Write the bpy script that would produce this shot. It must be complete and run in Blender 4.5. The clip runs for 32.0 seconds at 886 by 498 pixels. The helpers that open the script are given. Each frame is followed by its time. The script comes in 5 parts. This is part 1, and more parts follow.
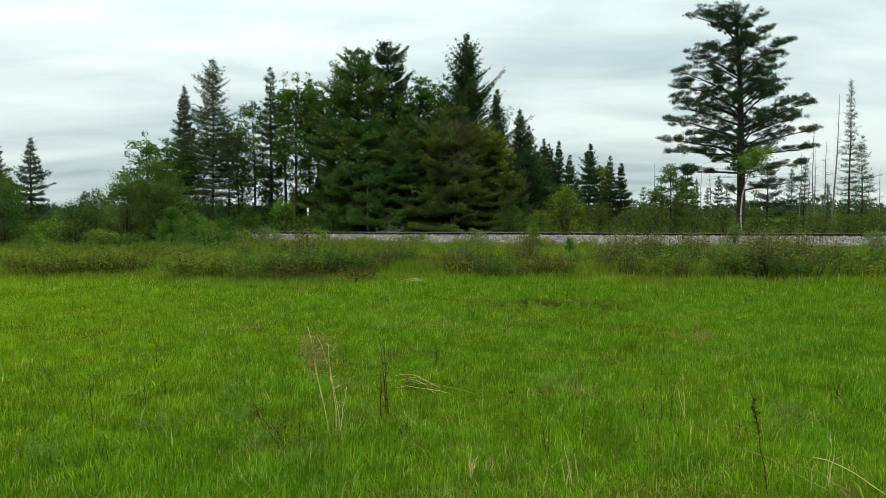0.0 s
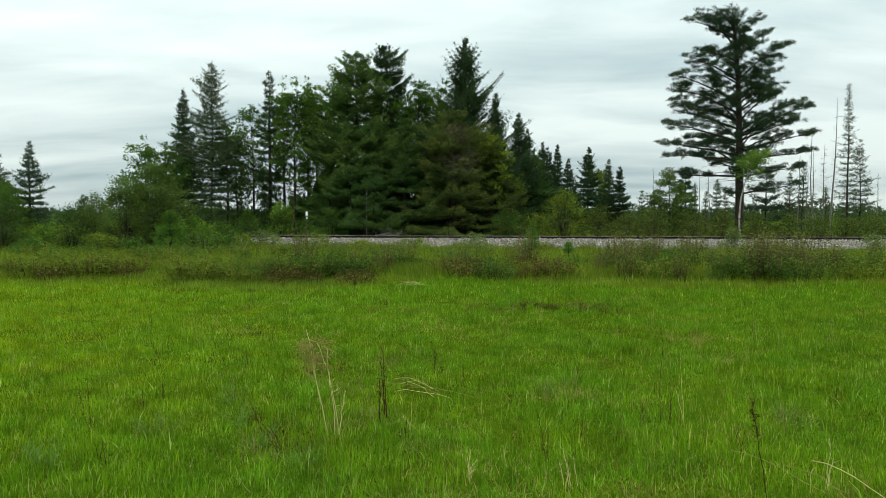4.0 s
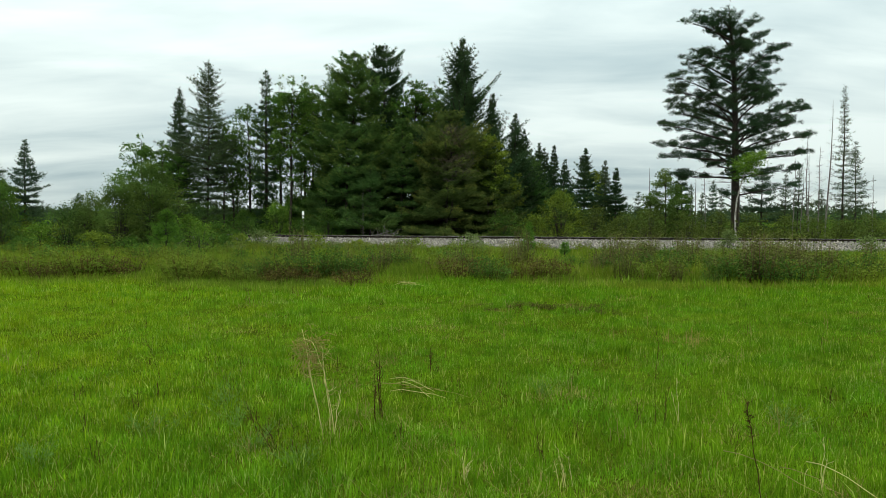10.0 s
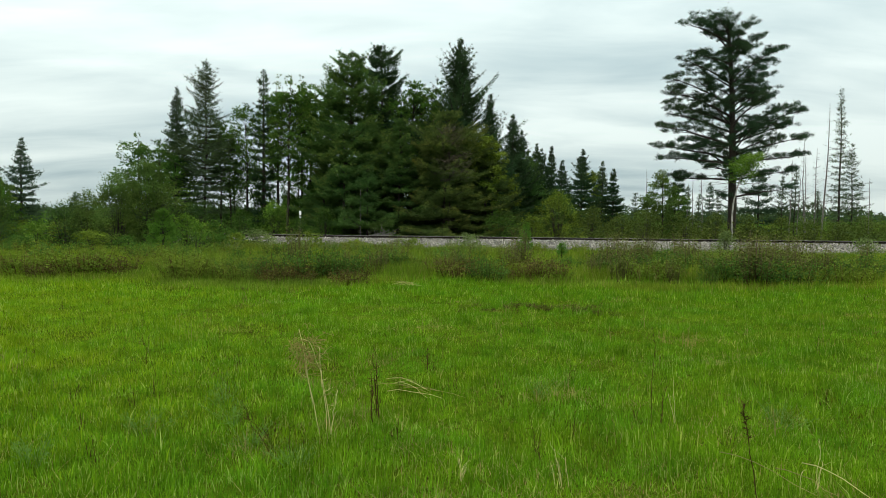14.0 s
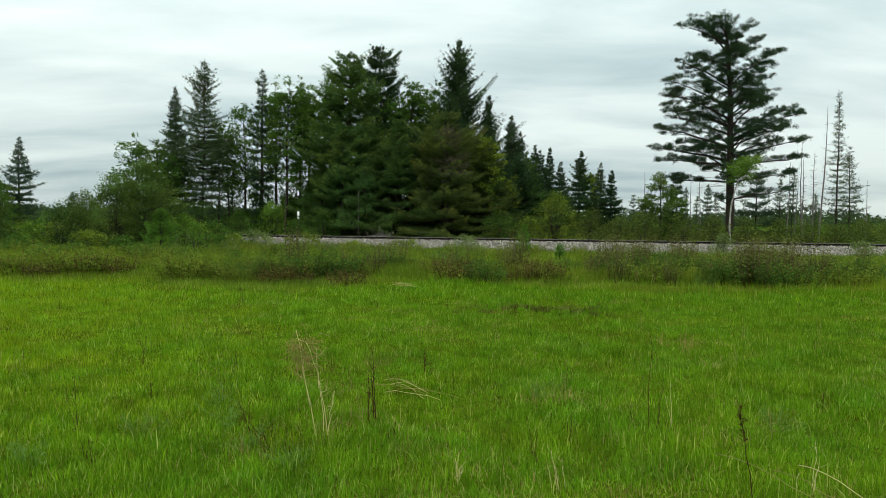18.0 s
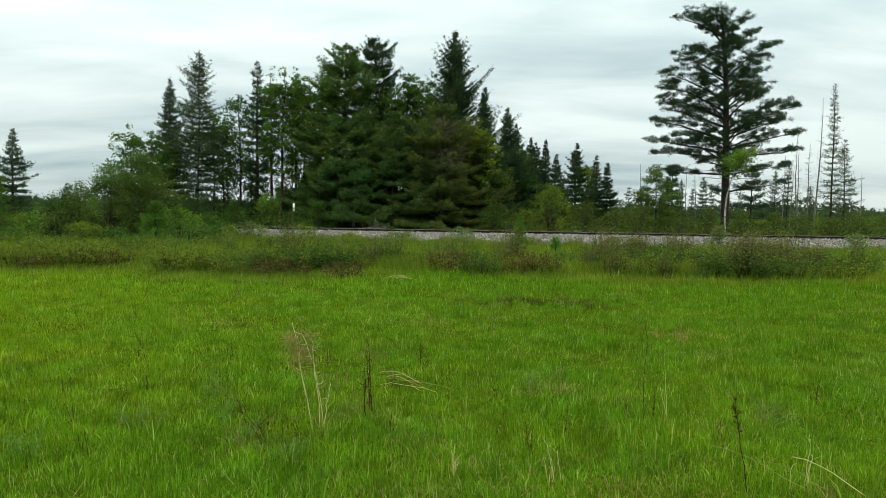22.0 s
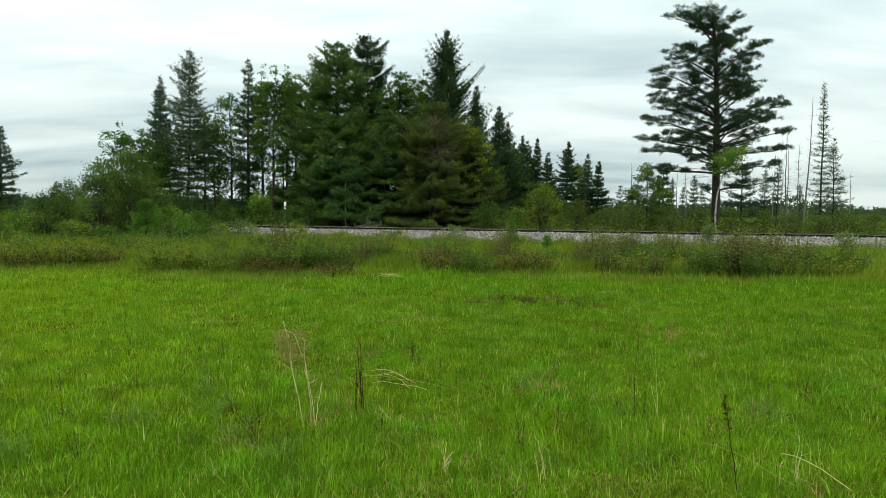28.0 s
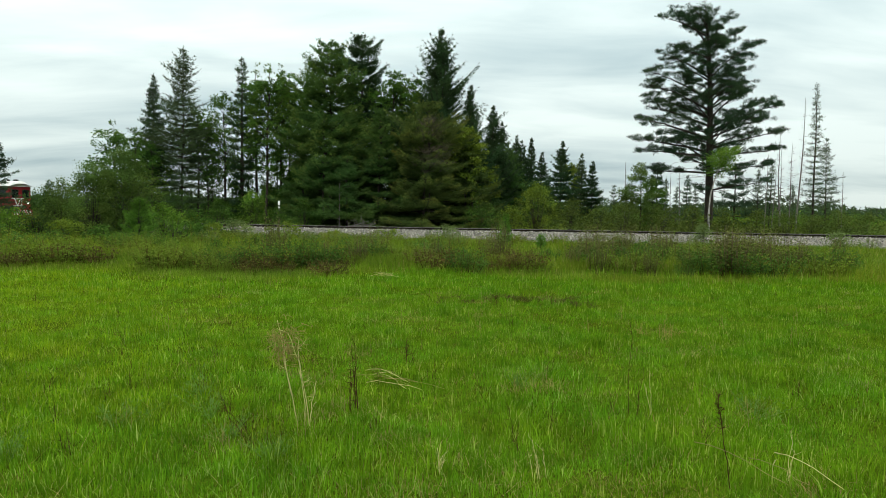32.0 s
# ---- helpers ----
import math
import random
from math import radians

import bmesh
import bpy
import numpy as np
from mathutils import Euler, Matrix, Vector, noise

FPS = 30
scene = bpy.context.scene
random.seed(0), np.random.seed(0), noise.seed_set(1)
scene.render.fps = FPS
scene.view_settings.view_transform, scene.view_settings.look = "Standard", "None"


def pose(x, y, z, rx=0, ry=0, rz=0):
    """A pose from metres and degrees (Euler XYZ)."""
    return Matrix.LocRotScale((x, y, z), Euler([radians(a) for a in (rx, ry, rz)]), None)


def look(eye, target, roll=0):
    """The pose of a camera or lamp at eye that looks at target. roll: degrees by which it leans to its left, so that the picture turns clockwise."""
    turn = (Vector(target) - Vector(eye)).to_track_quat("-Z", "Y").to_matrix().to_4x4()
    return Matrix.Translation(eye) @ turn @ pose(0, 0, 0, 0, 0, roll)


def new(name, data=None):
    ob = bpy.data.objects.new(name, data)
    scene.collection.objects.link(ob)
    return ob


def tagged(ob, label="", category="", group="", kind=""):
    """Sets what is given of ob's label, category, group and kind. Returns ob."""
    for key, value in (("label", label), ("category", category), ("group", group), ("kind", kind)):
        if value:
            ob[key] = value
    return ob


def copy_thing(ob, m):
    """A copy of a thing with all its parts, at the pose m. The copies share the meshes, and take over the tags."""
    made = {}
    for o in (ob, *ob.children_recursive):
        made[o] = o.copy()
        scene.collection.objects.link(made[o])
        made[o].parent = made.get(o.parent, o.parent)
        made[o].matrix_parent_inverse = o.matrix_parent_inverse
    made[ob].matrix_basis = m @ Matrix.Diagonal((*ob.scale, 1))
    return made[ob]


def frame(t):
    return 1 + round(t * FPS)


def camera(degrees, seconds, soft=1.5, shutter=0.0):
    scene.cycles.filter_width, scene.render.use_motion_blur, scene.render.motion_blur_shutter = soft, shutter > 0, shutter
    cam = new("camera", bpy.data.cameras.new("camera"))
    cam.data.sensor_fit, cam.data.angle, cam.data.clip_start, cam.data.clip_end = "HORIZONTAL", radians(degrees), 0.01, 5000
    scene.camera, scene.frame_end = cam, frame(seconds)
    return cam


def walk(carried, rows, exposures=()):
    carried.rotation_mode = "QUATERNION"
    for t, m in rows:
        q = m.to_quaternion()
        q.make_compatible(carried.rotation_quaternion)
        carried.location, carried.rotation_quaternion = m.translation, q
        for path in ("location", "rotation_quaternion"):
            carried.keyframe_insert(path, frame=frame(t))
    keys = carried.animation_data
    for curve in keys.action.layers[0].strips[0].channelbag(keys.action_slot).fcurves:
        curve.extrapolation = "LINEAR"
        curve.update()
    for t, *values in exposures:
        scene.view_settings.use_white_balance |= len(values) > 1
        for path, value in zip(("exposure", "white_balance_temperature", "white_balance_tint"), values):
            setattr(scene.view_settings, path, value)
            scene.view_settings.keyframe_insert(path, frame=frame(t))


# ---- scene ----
cam = camera(64.45, 32.0, soft=0.72)
walk(cam, [
    (0, pose(-0.001, 0, 2.202, 87.100, -0.000, 0.000)),
    (0.5, pose(-0.000, 0, 2.202, 87.358, -0.020, 0.011)),
    (1, pose(0.000, 0, 2.201, 87.265, -0.124, 0.116)),
    (1.5, pose(0.001, 0, 2.203, 87.367, -0.041, 0.058)),
    (2, pose(0.002, 0, 2.202, 87.266, 0.002, -0.034)),
    (2.5, pose(0.003, 0, 2.199, 87.173, -0.020, -0.109)),
    (3, pose(0.001, 0, 2.199, 87.190, 0.014, -0.109)),
    (3.5, pose(0.000, 0, 2.201, 87.399, 0.019, -0.100)),
    (5.5, pose(0.000, 0, 2.199, 87.325, 0.017, -0.101)),
    (6, pose(-0.001, 0, 2.201, 87.323, 0.018, -0.125)),
    (6.5, pose(-0.000, 0, 2.201, 87.216, 0.048, -0.057)),
    (7, pose(0.001, 0, 2.202, 87.406, 0.029, -0.090)),
    (7.5, pose(0.000, 0, 2.201, 87.455, 0.035, -0.205)),
    (8, pose(-0.001, 0, 2.201, 87.559, -0.152, -0.500)),
    (8.5, pose(0.001, 0, 2.200, 87.517, -0.137, -0.474)),
    (9, pose(0.002, 0, 2.199, 87.551, -0.206, -0.399)),
    (9.5, pose(0.003, 0, 2.197, 87.485, -0.224, -0.367)),
    (10, pose(0.003, 0, 2.197, 87.409, -0.241, -0.384)),
    (10.5, pose(0.005, 0, 2.197, 87.326, -0.217, -0.450)),
    (11, pose(0.004, 0, 2.199, 87.237, -0.232, -0.592)),
    (11.5, pose(0.004, 0, 2.199, 87.352, -0.226, -0.522)),
    (12, pose(0.004, 0, 2.199, 87.292, -0.281, -0.525)),
    (12.5, pose(0.005, 0, 2.198, 87.204, -0.220, -0.546)),
    (13, pose(0.003, 0, 2.198, 87.102, -0.290, -0.650)),
    (13.5, pose(0.002, 0, 2.198, 87.245, -0.375, -0.572)),
    (14, pose(0.000, 0, 2.198, 87.427, -0.496, -0.607)),
    (14.5, pose(-0.000, 0, 2.200, 87.401, -0.638, -0.647)),
    (16.5, pose(0.000, 0, 2.202, 87.351, -0.740, -0.764)),
    (17, pose(0.002, 0, 2.199, 87.482, -0.821, -0.669)),
    (17.5, pose(0.005, 0, 2.199, 87.568, -0.701, -0.740)),
    (18, pose(0.006, 0, 2.198, 87.527, -0.696, -0.756)),
    (18.5, pose(0.006, 0, 2.198, 87.411, -0.617, -0.912)),
    (19, pose(0.005, 0, 2.199, 87.454, -0.679, -1.017)),
    (19.5, pose(0.003, 0, 2.200, 87.327, -0.653, -0.919)),
    (20, pose(-0.000, 0, 2.201, 87.312, -0.661, -0.951)),
    (20.5, pose(-0.001, 0, 2.202, 86.950, -0.773, -0.951)),
    (21, pose(-0.002, 0, 2.201, 86.909, -0.732, -1.089)),
    (21.5, pose(-0.001, 0, 2.202, 86.934, -0.715, -1.187)),
    (22, pose(-0.000, 0, 2.202, 86.894, -0.780, -1.106)),
    (22.5, pose(0.001, 0, 2.201, 86.885, -0.682, -1.090)),
    (23, pose(0.002, 0, 2.200, 87.067, -0.805, -1.140)),
    (23.5, pose(0.003, 0, 2.200, 87.026, -0.763, -1.170)),
    (24, pose(0.002, 0, 2.199, 86.843, -0.782, -1.222)),
    (24.5, pose(0.004, 0, 2.199, 86.763, -0.665, -1.379)),
    (25, pose(0.007, 0, 2.197, 86.912, -0.709, -1.394)),
    (25.5, pose(0.007, 0, 2.199, 86.937, -0.781, -1.361)),
    (27.5, pose(0.007, 0, 2.201, 86.751, -0.794, -1.680)),
    (28, pose(0.005, 0, 2.201, 86.771, -0.751, -1.771)),
    (28.5, pose(0.004, 0, 2.200, 86.746, -0.737, -1.725)),
    (29, pose(0.002, 0, 2.201, 86.773, -0.752, -1.735)),
    (29.5, pose(0.001, 0, 2.201, 86.698, -0.771, -1.833)),
    (30, pose(0.001, 0, 2.200, 86.551, -0.714, -1.916)),
    (30.5, pose(0.001, 0, 2.201, 86.592, -0.791, -2.018)),
    (31, pose(0.001, 0, 2.202, 86.834, -0.675, -2.178)),
    (31.5, pose(0.000, 0, 2.203, 86.793, -0.761, -2.222)),
    (32, pose(0.001, 0, 2.203, 86.721, -0.863, -2.250)),
], exposures=((0, -0.11), (14, -0.11), (19, -0.16), (23, -0.07), (25, -0.09), (28, 0.0), (30, 0.0), (32, -0.05)))

# ---- light ----
world = bpy.data.worlds.new("overcast_sky")
scene.world = world
world.use_nodes = True
wn, wl = world.node_tree.nodes, world.node_tree.links
wn.clear()
w_out = wn.new("ShaderNodeOutputWorld")
w_bg = wn.new("ShaderNodeBackground")
w_bg.inputs["Strength"].default_value = 1.0
w_sky = wn.new("ShaderNodeTexSky")
w_sky.sky_type = "NISHITA"
w_sky.sun_disc = False
w_sky.sun_elevation = radians(58)
w_sky.sun_rotation = radians(215)
w_dim = wn.new("ShaderNodeVectorMath")
w_dim.operation = "SCALE"
w_dim.inputs["Scale"].default_value = 0.1
wl.new(w_sky.outputs[0], w_dim.inputs[0])
w_co = wn.new("ShaderNodeTexCoord")
w_sep = wn.new("ShaderNodeSeparateXYZ")
wl.new(w_co.outputs["Generated"], w_sep.inputs[0])


def w_math(op, a, b):
    n = wn.new("ShaderNodeMath")
    n.operation = op
    for i, v in enumerate((a, b)):
        if isinstance(v, (int, float)):
            n.inputs[i].default_value = v
        else:
            wl.new(v, n.inputs[i])
    return n.outputs[0]


# a flat sheet of stratus: the direction projected on a ceiling
w_h = w_math("ADD", w_math("MAXIMUM", w_sep.outputs[2], 0.0), 0.16)
w_cb = wn.new("ShaderNodeCombineXYZ")
wl.new(w_math("DIVIDE", w_sep.outputs[0], w_h), w_cb.inputs[0])
wl.new(w_math("DIVIDE", w_sep.outputs[1], w_h), w_cb.inputs[1])


def w_noise(scale, stretch, seed, detail):
    mp = wn.new("ShaderNodeMapping")
    mp.inputs["Scale"].default_value = stretch
    mp.inputs["Location"].default_value = seed
    mp.inputs["Rotation"].default_value = (0, 0, radians(12))
    wl.new(w_cb.outputs[0], mp.inputs[0])
    nz = wn.new("ShaderNodeTexNoise")
    nz.inputs["Scale"].default_value = scale
    nz.inputs["Detail"].default_value = detail
    nz.inputs["Roughness"].default_value = 0.55
    nz.inputs["Distortion"].default_value = 0.4
    wl.new(mp.outputs[0], nz.inputs[0])
    return nz.outputs[0]


w_big = w_noise(0.34, (1.0, 1.5, 1.0), (3.1, 1.2, 0.0), 3)
w_fine = w_noise(1.0, (1.0, 2.4, 1.0), (7.7, 4.0, 0.0), 5)
w_mix = w_math("ADD", w_math("MULTIPLY", w_big, 0.72), w_math("MULTIPLY", w_fine, 0.28))
w_ramp = wn.new("ShaderNodeValToRGB")
w_ramp.color_ramp.elements[0].position = 0.355
w_ramp.color_ramp.elements[0].color = (0.455, 0.600, 0.630, 1)
w_ramp.color_ramp.elements[1].position = 0.55
w_ramp.color_ramp.elements[1].color = (0.962, 1.09, 1.045, 1)
wl.new(w_math("ADD", w_mix, w_math("MULTIPLY", w_math("SUBTRACT", w_math("MINIMUM", w_sep.outputs[2], 0.4), 0.13), 0.42)), w_ramp.inputs[0])
w_gain = wn.new("ShaderNodeVectorMath")
w_gain.operation = "SCALE"
wl.new(w_ramp.outputs[0], w_gain.inputs[0])
w_side = w_math("SUBTRACT", 1.0, w_math("MULTIPLY", w_sep.outputs[0], 0.02))  # brighter on the sun's side
wl.new(w_math("MULTIPLY", w_side, w_math("MINIMUM", w_math("ADD", 0.83, w_math("MULTIPLY", w_math("MAXIMUM", w_sep.outputs[2], 0.0), 1.4)), 1.5)), w_gain.inputs["Scale"])
w_join = wn.new("ShaderNodeMix")
w_join.data_type = "RGBA"
w_join.inputs[0].default_value = 0.94
wl.new(w_dim.outputs[0], w_join.inputs[6])
wl.new(w_gain.outputs[0], w_join.inputs[7])
wl.new(w_join.outputs[2], w_bg.inputs[0])
wl.new(w_bg.outputs[0], w_out.inputs[0])

sun_data = bpy.data.lights.new("sun", "SUN")
sun_data.energy = 1.48
sun_data.angle = radians(14)
sun_data.color = (1.0, 0.92, 0.78)
sun = new("sun", sun_data)
sun.matrix_world = look((-30, -45, 90), (0, 20, 0))


# ---- materials ----
def shader(name):
    m = bpy.data.materials.new(name)
    m.use_nodes = True
    nt = m.node_tree
    return m, nt.nodes, nt.links, nt.nodes["Principled BSDF"]


def noise_on(nodes, links, scale, detail=4, coords="Object", stretch=(1, 1, 1)):
    co = nodes.new("ShaderNodeTexCoord")
    mp = nodes.new("ShaderNodeMapping")
    mp.inputs["Scale"].default_value = stretch
    links.new(co.outputs[coords], mp.inputs[0])
    nz = nodes.new("ShaderNodeTexNoise")
    nz.inputs["Scale"].default_value = scale
    nz.inputs["Detail"].default_value = detail
    links.new(mp.outputs[0], nz.inputs[0])
    return nz.outputs[0]


def ramp_on(nodes, links, fac, stops):
    r = nodes.new("ShaderNodeValToRGB")
    els = r.color_ramp.elements
    while len(els) < len(stops):
        els.new(0.5)
    for e, (p, c) in zip(els, stops):
        e.position, e.color = p, (*c, 1)
    links.new(fac, r.inputs[0])
    return r.outputs[0]


def blend(nodes, links, kind, fac, a, b):
    n = nodes.new("ShaderNodeMix")
    n.data_type = "RGBA"
    n.blend_type = kind
    for i, v in ((0, fac), (6, a), (7, b)):
        if isinstance(v, (int, float)):
            n.inputs[i].default_value = v
        elif isinstance(v, tuple):
            n.inputs[i].default_value = (*v, 1)
        else:
            links.new(v, n.inputs[i])
    return n.outputs[2]


def foliage(name, dark, light, odd=None, through_light=0.45, patch=0.5, spread=0.4, grain=0.55):
    """Leaves or needles: colour differs a little from leaf to leaf and more from bough to bough; some light passes through."""
    m, n, l, b = shader(name)
    geo = n.new("ShaderNodeNewGeometry")
    mid = [(p + q) / 2 for p, q in zip(dark, light)]
    lo = tuple(c + (d - c) * grain for c, d in zip(mid, dark))
    hi = tuple(c + (d - c) * grain for c, d in zip(mid, light))
    stops = [(0.0, lo), (0.88, hi)]
    if odd:
        stops += [(0.95, odd)]
    col = ramp_on(n, l, geo.outputs["Random Per Island"], stops)
    cl = ramp_on(n, l, noise_on(n, l, patch, 4, "Object"), [(0.32, (1 - spread,) * 3), (0.68, (1 + spread,) * 3)])
    col = blend(n, l, "MULTIPLY", 1.0, col, cl)
    hue = ramp_on(n, l, noise_on(n, l, patch * 0.37, 2, "Object"), [(0.35, (0.90, 1.0, 1.06)), (0.65, (1.12, 1.0, 0.92))])
    col = blend(n, l, "MULTIPLY", 1.0, col, hue)
    b.inputs["Roughness"].default_value = 0.7
    b.inputs["Specular IOR Level"].default_value = 0.0
    l.new(col, b.inputs["Base Color"])
    tr = n.new("ShaderNodeBsdfTranslucent")
    l.new(blend(n, l, "MULTIPLY", 1.0, col, (1.08, 1.12, 0.75)), tr.inputs[0])
    mx = n.new("ShaderNodeMixShader")
    mx.inputs[0].default_value = through_light
    l.new(b.outputs[0], mx.inputs[1])
    l.new(tr.outputs[0], mx.inputs[2])
    l.new(mx.outputs[0], n["Material Output"].inputs[0])
    return m


def rough_mat(name, stops, scale=6.0, rough=0.85, bump=0.3, stretch=(1, 1, 1), metal=0.0, islands=False, spec=0.3):
    m, n, l, b = shader(name)
    nz = noise_on(n, l, scale, 6, "Object", stretch)
    col = ramp_on(n, l, nz, stops)
    if islands:
        geo = n.new("ShaderNodeNewGeometry")
        col = blend(n, l, "MULTIPLY", 1.0, col, ramp_on(n, l, geo.outputs["Random Per Island"], [(0, (0.35,) * 3), (1, (1.45,) * 3)]))
    else:
        ob = n.new("ShaderNodeObjectInfo")
        col = blend(n, l, "MULTIPLY", 1.0, col, ramp_on(n, l, ob.outputs["Random"], [(0, (0.8,) * 3), (1, (1.2,) * 3)]))
    big = ramp_on(n, l, noise_on(n, l, scale * 0.13, 3), [(0.3, (0.75,) * 3), (0.7, (1.2,) * 3)])
    l.new(blend(n, l, "MULTIPLY", 1.0, col, big), b.inputs["Base Color"])
    b.inputs["Roughness"].default_value = rough
    b.inputs["Metallic"].default_value = metal
    b.inputs["Specular IOR Level"].default_value = spec
    if bump:
        bp = n.new("ShaderNodeBump")
        bp.inputs["Strength"].default_value = bump
        bp.inputs["Distance"].default_value = 0.02
        l.new(nz, bp.inputs["Height"])
        l.new(bp.outputs[0], b.inputs["Normal"])
    return m


needle_deep = foliage("needle_deep", (0.042, 0.090, 0.028), (0.098, 0.170, 0.048))
needle_dark = foliage("needle_dark", (0.024, 0.050, 0.026), (0.056, 0.098, 0.044))
needle_pine = foliage("needle_pine", (0.020, 0.044, 0.027), (0.048, 0.086, 0.044))
needle_blue = foliage("needle_blue", (0.038, 0.070, 0.048), (0.084, 0.132, 0.082))
needle_dull = foliage("needle_dull", (0.040, 0.066, 0.038), (0.086, 0.126, 0.062))
needle_olive = foliage("needle_olive", (0.052, 0.082, 0.027), (0.110, 0.150, 0.042))
needle_tip = foliage("needle_tip", (0.090, 0.150, 0.034), (0.160, 0.225, 0.056))
needle_tip_olive = foliage("needle_tip_olive", (0.110, 0.138, 0.032), (0.190, 0.215, 0.055))
needle_young = foliage("needle_young", (0.058, 0.140, 0.022), (0.130, 0.250, 0.040))
twig_dead = foliage("twig_dead", (0.075, 0.066, 0.046), (0.140, 0.124, 0.088), None, 0.1)
leaf_mid = foliage("leaf_mid", (0.036, 0.084, 0.018), (0.096, 0.180, 0.034), (0.13, 0.20, 0.04), 0.45, 0.4, 0.45)
leaf_dark = foliage("leaf_dark", (0.034, 0.066, 0.022), (0.076, 0.134, 0.036), None, 0.45)
leaf_olive = foliage("leaf_olive", (0.080, 0.122, 0.018), (0.180, 0.240, 0.034), None, 0.35, grain=0.4)
leaf_bush = foliage("leaf_bush", (0.058, 0.100, 0.026), (0.130, 0.190, 0.046), None, 0.45, 0.6, 0.45, grain=0.4)
leaf_marsh = foliage("leaf_marsh", (0.050, 0.078, 0.018), (0.125, 0.160, 0.038), None, 0.35, 0.12, 0.35, grain=0.4)
leaf_bright = foliage("leaf_bright", (0.06, 0.13, 0.018), (0.15, 0.26, 0.035), (0.22, 0.32, 0.06), 0.4)
leaf_pale = foliage("leaf_pale", (0.09, 0.13, 0.04), (0.19, 0.24, 0.09), None, 0.35, grain=0.4)
leaf_herb = foliage("leaf_herb", (0.10, 0.20, 0.04), (0.20, 0.33, 0.07), None, 0.35)
leaf_rust = foliage("leaf_rust", (0.064, 0.056, 0.018), (0.132, 0.116, 0.036), (0.15, 0.20, 0.03), 0.3)
twig_grey = foliage("twig_grey", (0.068, 0.086, 0.020), (0.150, 0.165, 0.042), (0.13, 0.20, 0.03), 0.1)
straw = foliage("straw", (0.52, 0.45, 0.17), (0.70, 0.62, 0.30), None, 0.25, 0.5, 0.2)
straw_dull = foliage("straw_dull", (0.20, 0.16, 0.05), (0.40, 0.34, 0.13), None, 0.25)
grass_near = foliage("grass_blade", (0.041, 0.113, 0.006), (0.186, 0.358, 0.015), (0.34, 0.43, 0.09), 0.34, 2.2, 0.30, 0.6)
grass_rough = foliage("grass_rough", (0.074, 0.126, 0.012), (0.190, 0.262, 0.026), (0.24, 0.23, 0.07), 0.4, 0.55, 0.42, 0.8)
grass_gold = foliage("grass_gold", (0.090, 0.172, 0.006), (0.268, 0.415, 0.016), (0.36, 0.44, 0.09), 0.34, 2.2, 0.30, 0.6)
grass_deep = foliage("grass_deep", (0.037, 0.104, 0.006), (0.140, 0.279, 0.013), (0.27, 0.34, 0.07), 0.34, 2.2, 0.30, 0.6)
weed_brown = foliage("weed_brown", (0.22, 0.155, 0.045), (0.42, 0.32, 0.12), None, 0.2)

bark = rough_mat("bark", [(0.3, (0.020, 0.017, 0.014)), (0.7, (0.060, 0.050, 0.041))], 9, 0.95, 0.6, (1, 1, 0.25), spec=0.1)
bark_grey = rough_mat("bark_grey", [(0.3, (0.07, 0.066, 0.058)), (0.7, (0.18, 0.168, 0.15))], 8, 0.9, 0.4, (1, 1, 0.3))
bark_birch = rough_mat("bark_birch", [(0.38, (0.06, 0.05, 0.045)), (0.50, (0.34, 0.32, 0.29)), (0.8, (0.50, 0.48, 0.44))], 5, 0.8, 0.2, (1, 1, 3))
wand_grey = rough_mat("wand_grey", [(0.3, (0.046, 0.036, 0.018)), (0.7, (0.105, 0.082, 0.042))], 20, 0.9, 0.2, spec=0.0)
dark_stem = rough_mat("dark_stem", [(0.3, (0.034, 0.020, 0.008)), (0.7, (0.090, 0.054, 0.020))], 30, 0.9, 0.2, spec=0.0)
rail_steel = rough_mat("rail_rust", [(0.3, (0.010, 0.008, 0.007)), (0.7, (0.026, 0.020, 0.016))], 12, 0.9, 0.2, spec=0.1)
rail_top = rough_mat("rail_worn_top", [(0.3, (0.20, 0.19, 0.18)), (0.7, (0.34, 0.33, 0.32))], 20, 0.5, 0.05, metal=0.6)
tie_wood = rough_mat("creosoted_tie", [(0.3, (0.018, 0.014, 0.011)), (0.7, (0.055, 0.045, 0.036))], 8, 0.95, 0.4, (0.2, 1, 1), spec=0.1)
ballast_bed = rough_mat("ballast_bed", [(0.35, (0.06, 0.056, 0.05)), (0.62, (0.22, 0.205, 0.185))], 9, 0.95, 1.0)
stone = rough_mat("ballast_stone", [(0.3, (0.09, 0.084, 0.070)), (0.7, (0.44, 0.41, 0.35))], 14, 0.9, 0.4, islands=True)


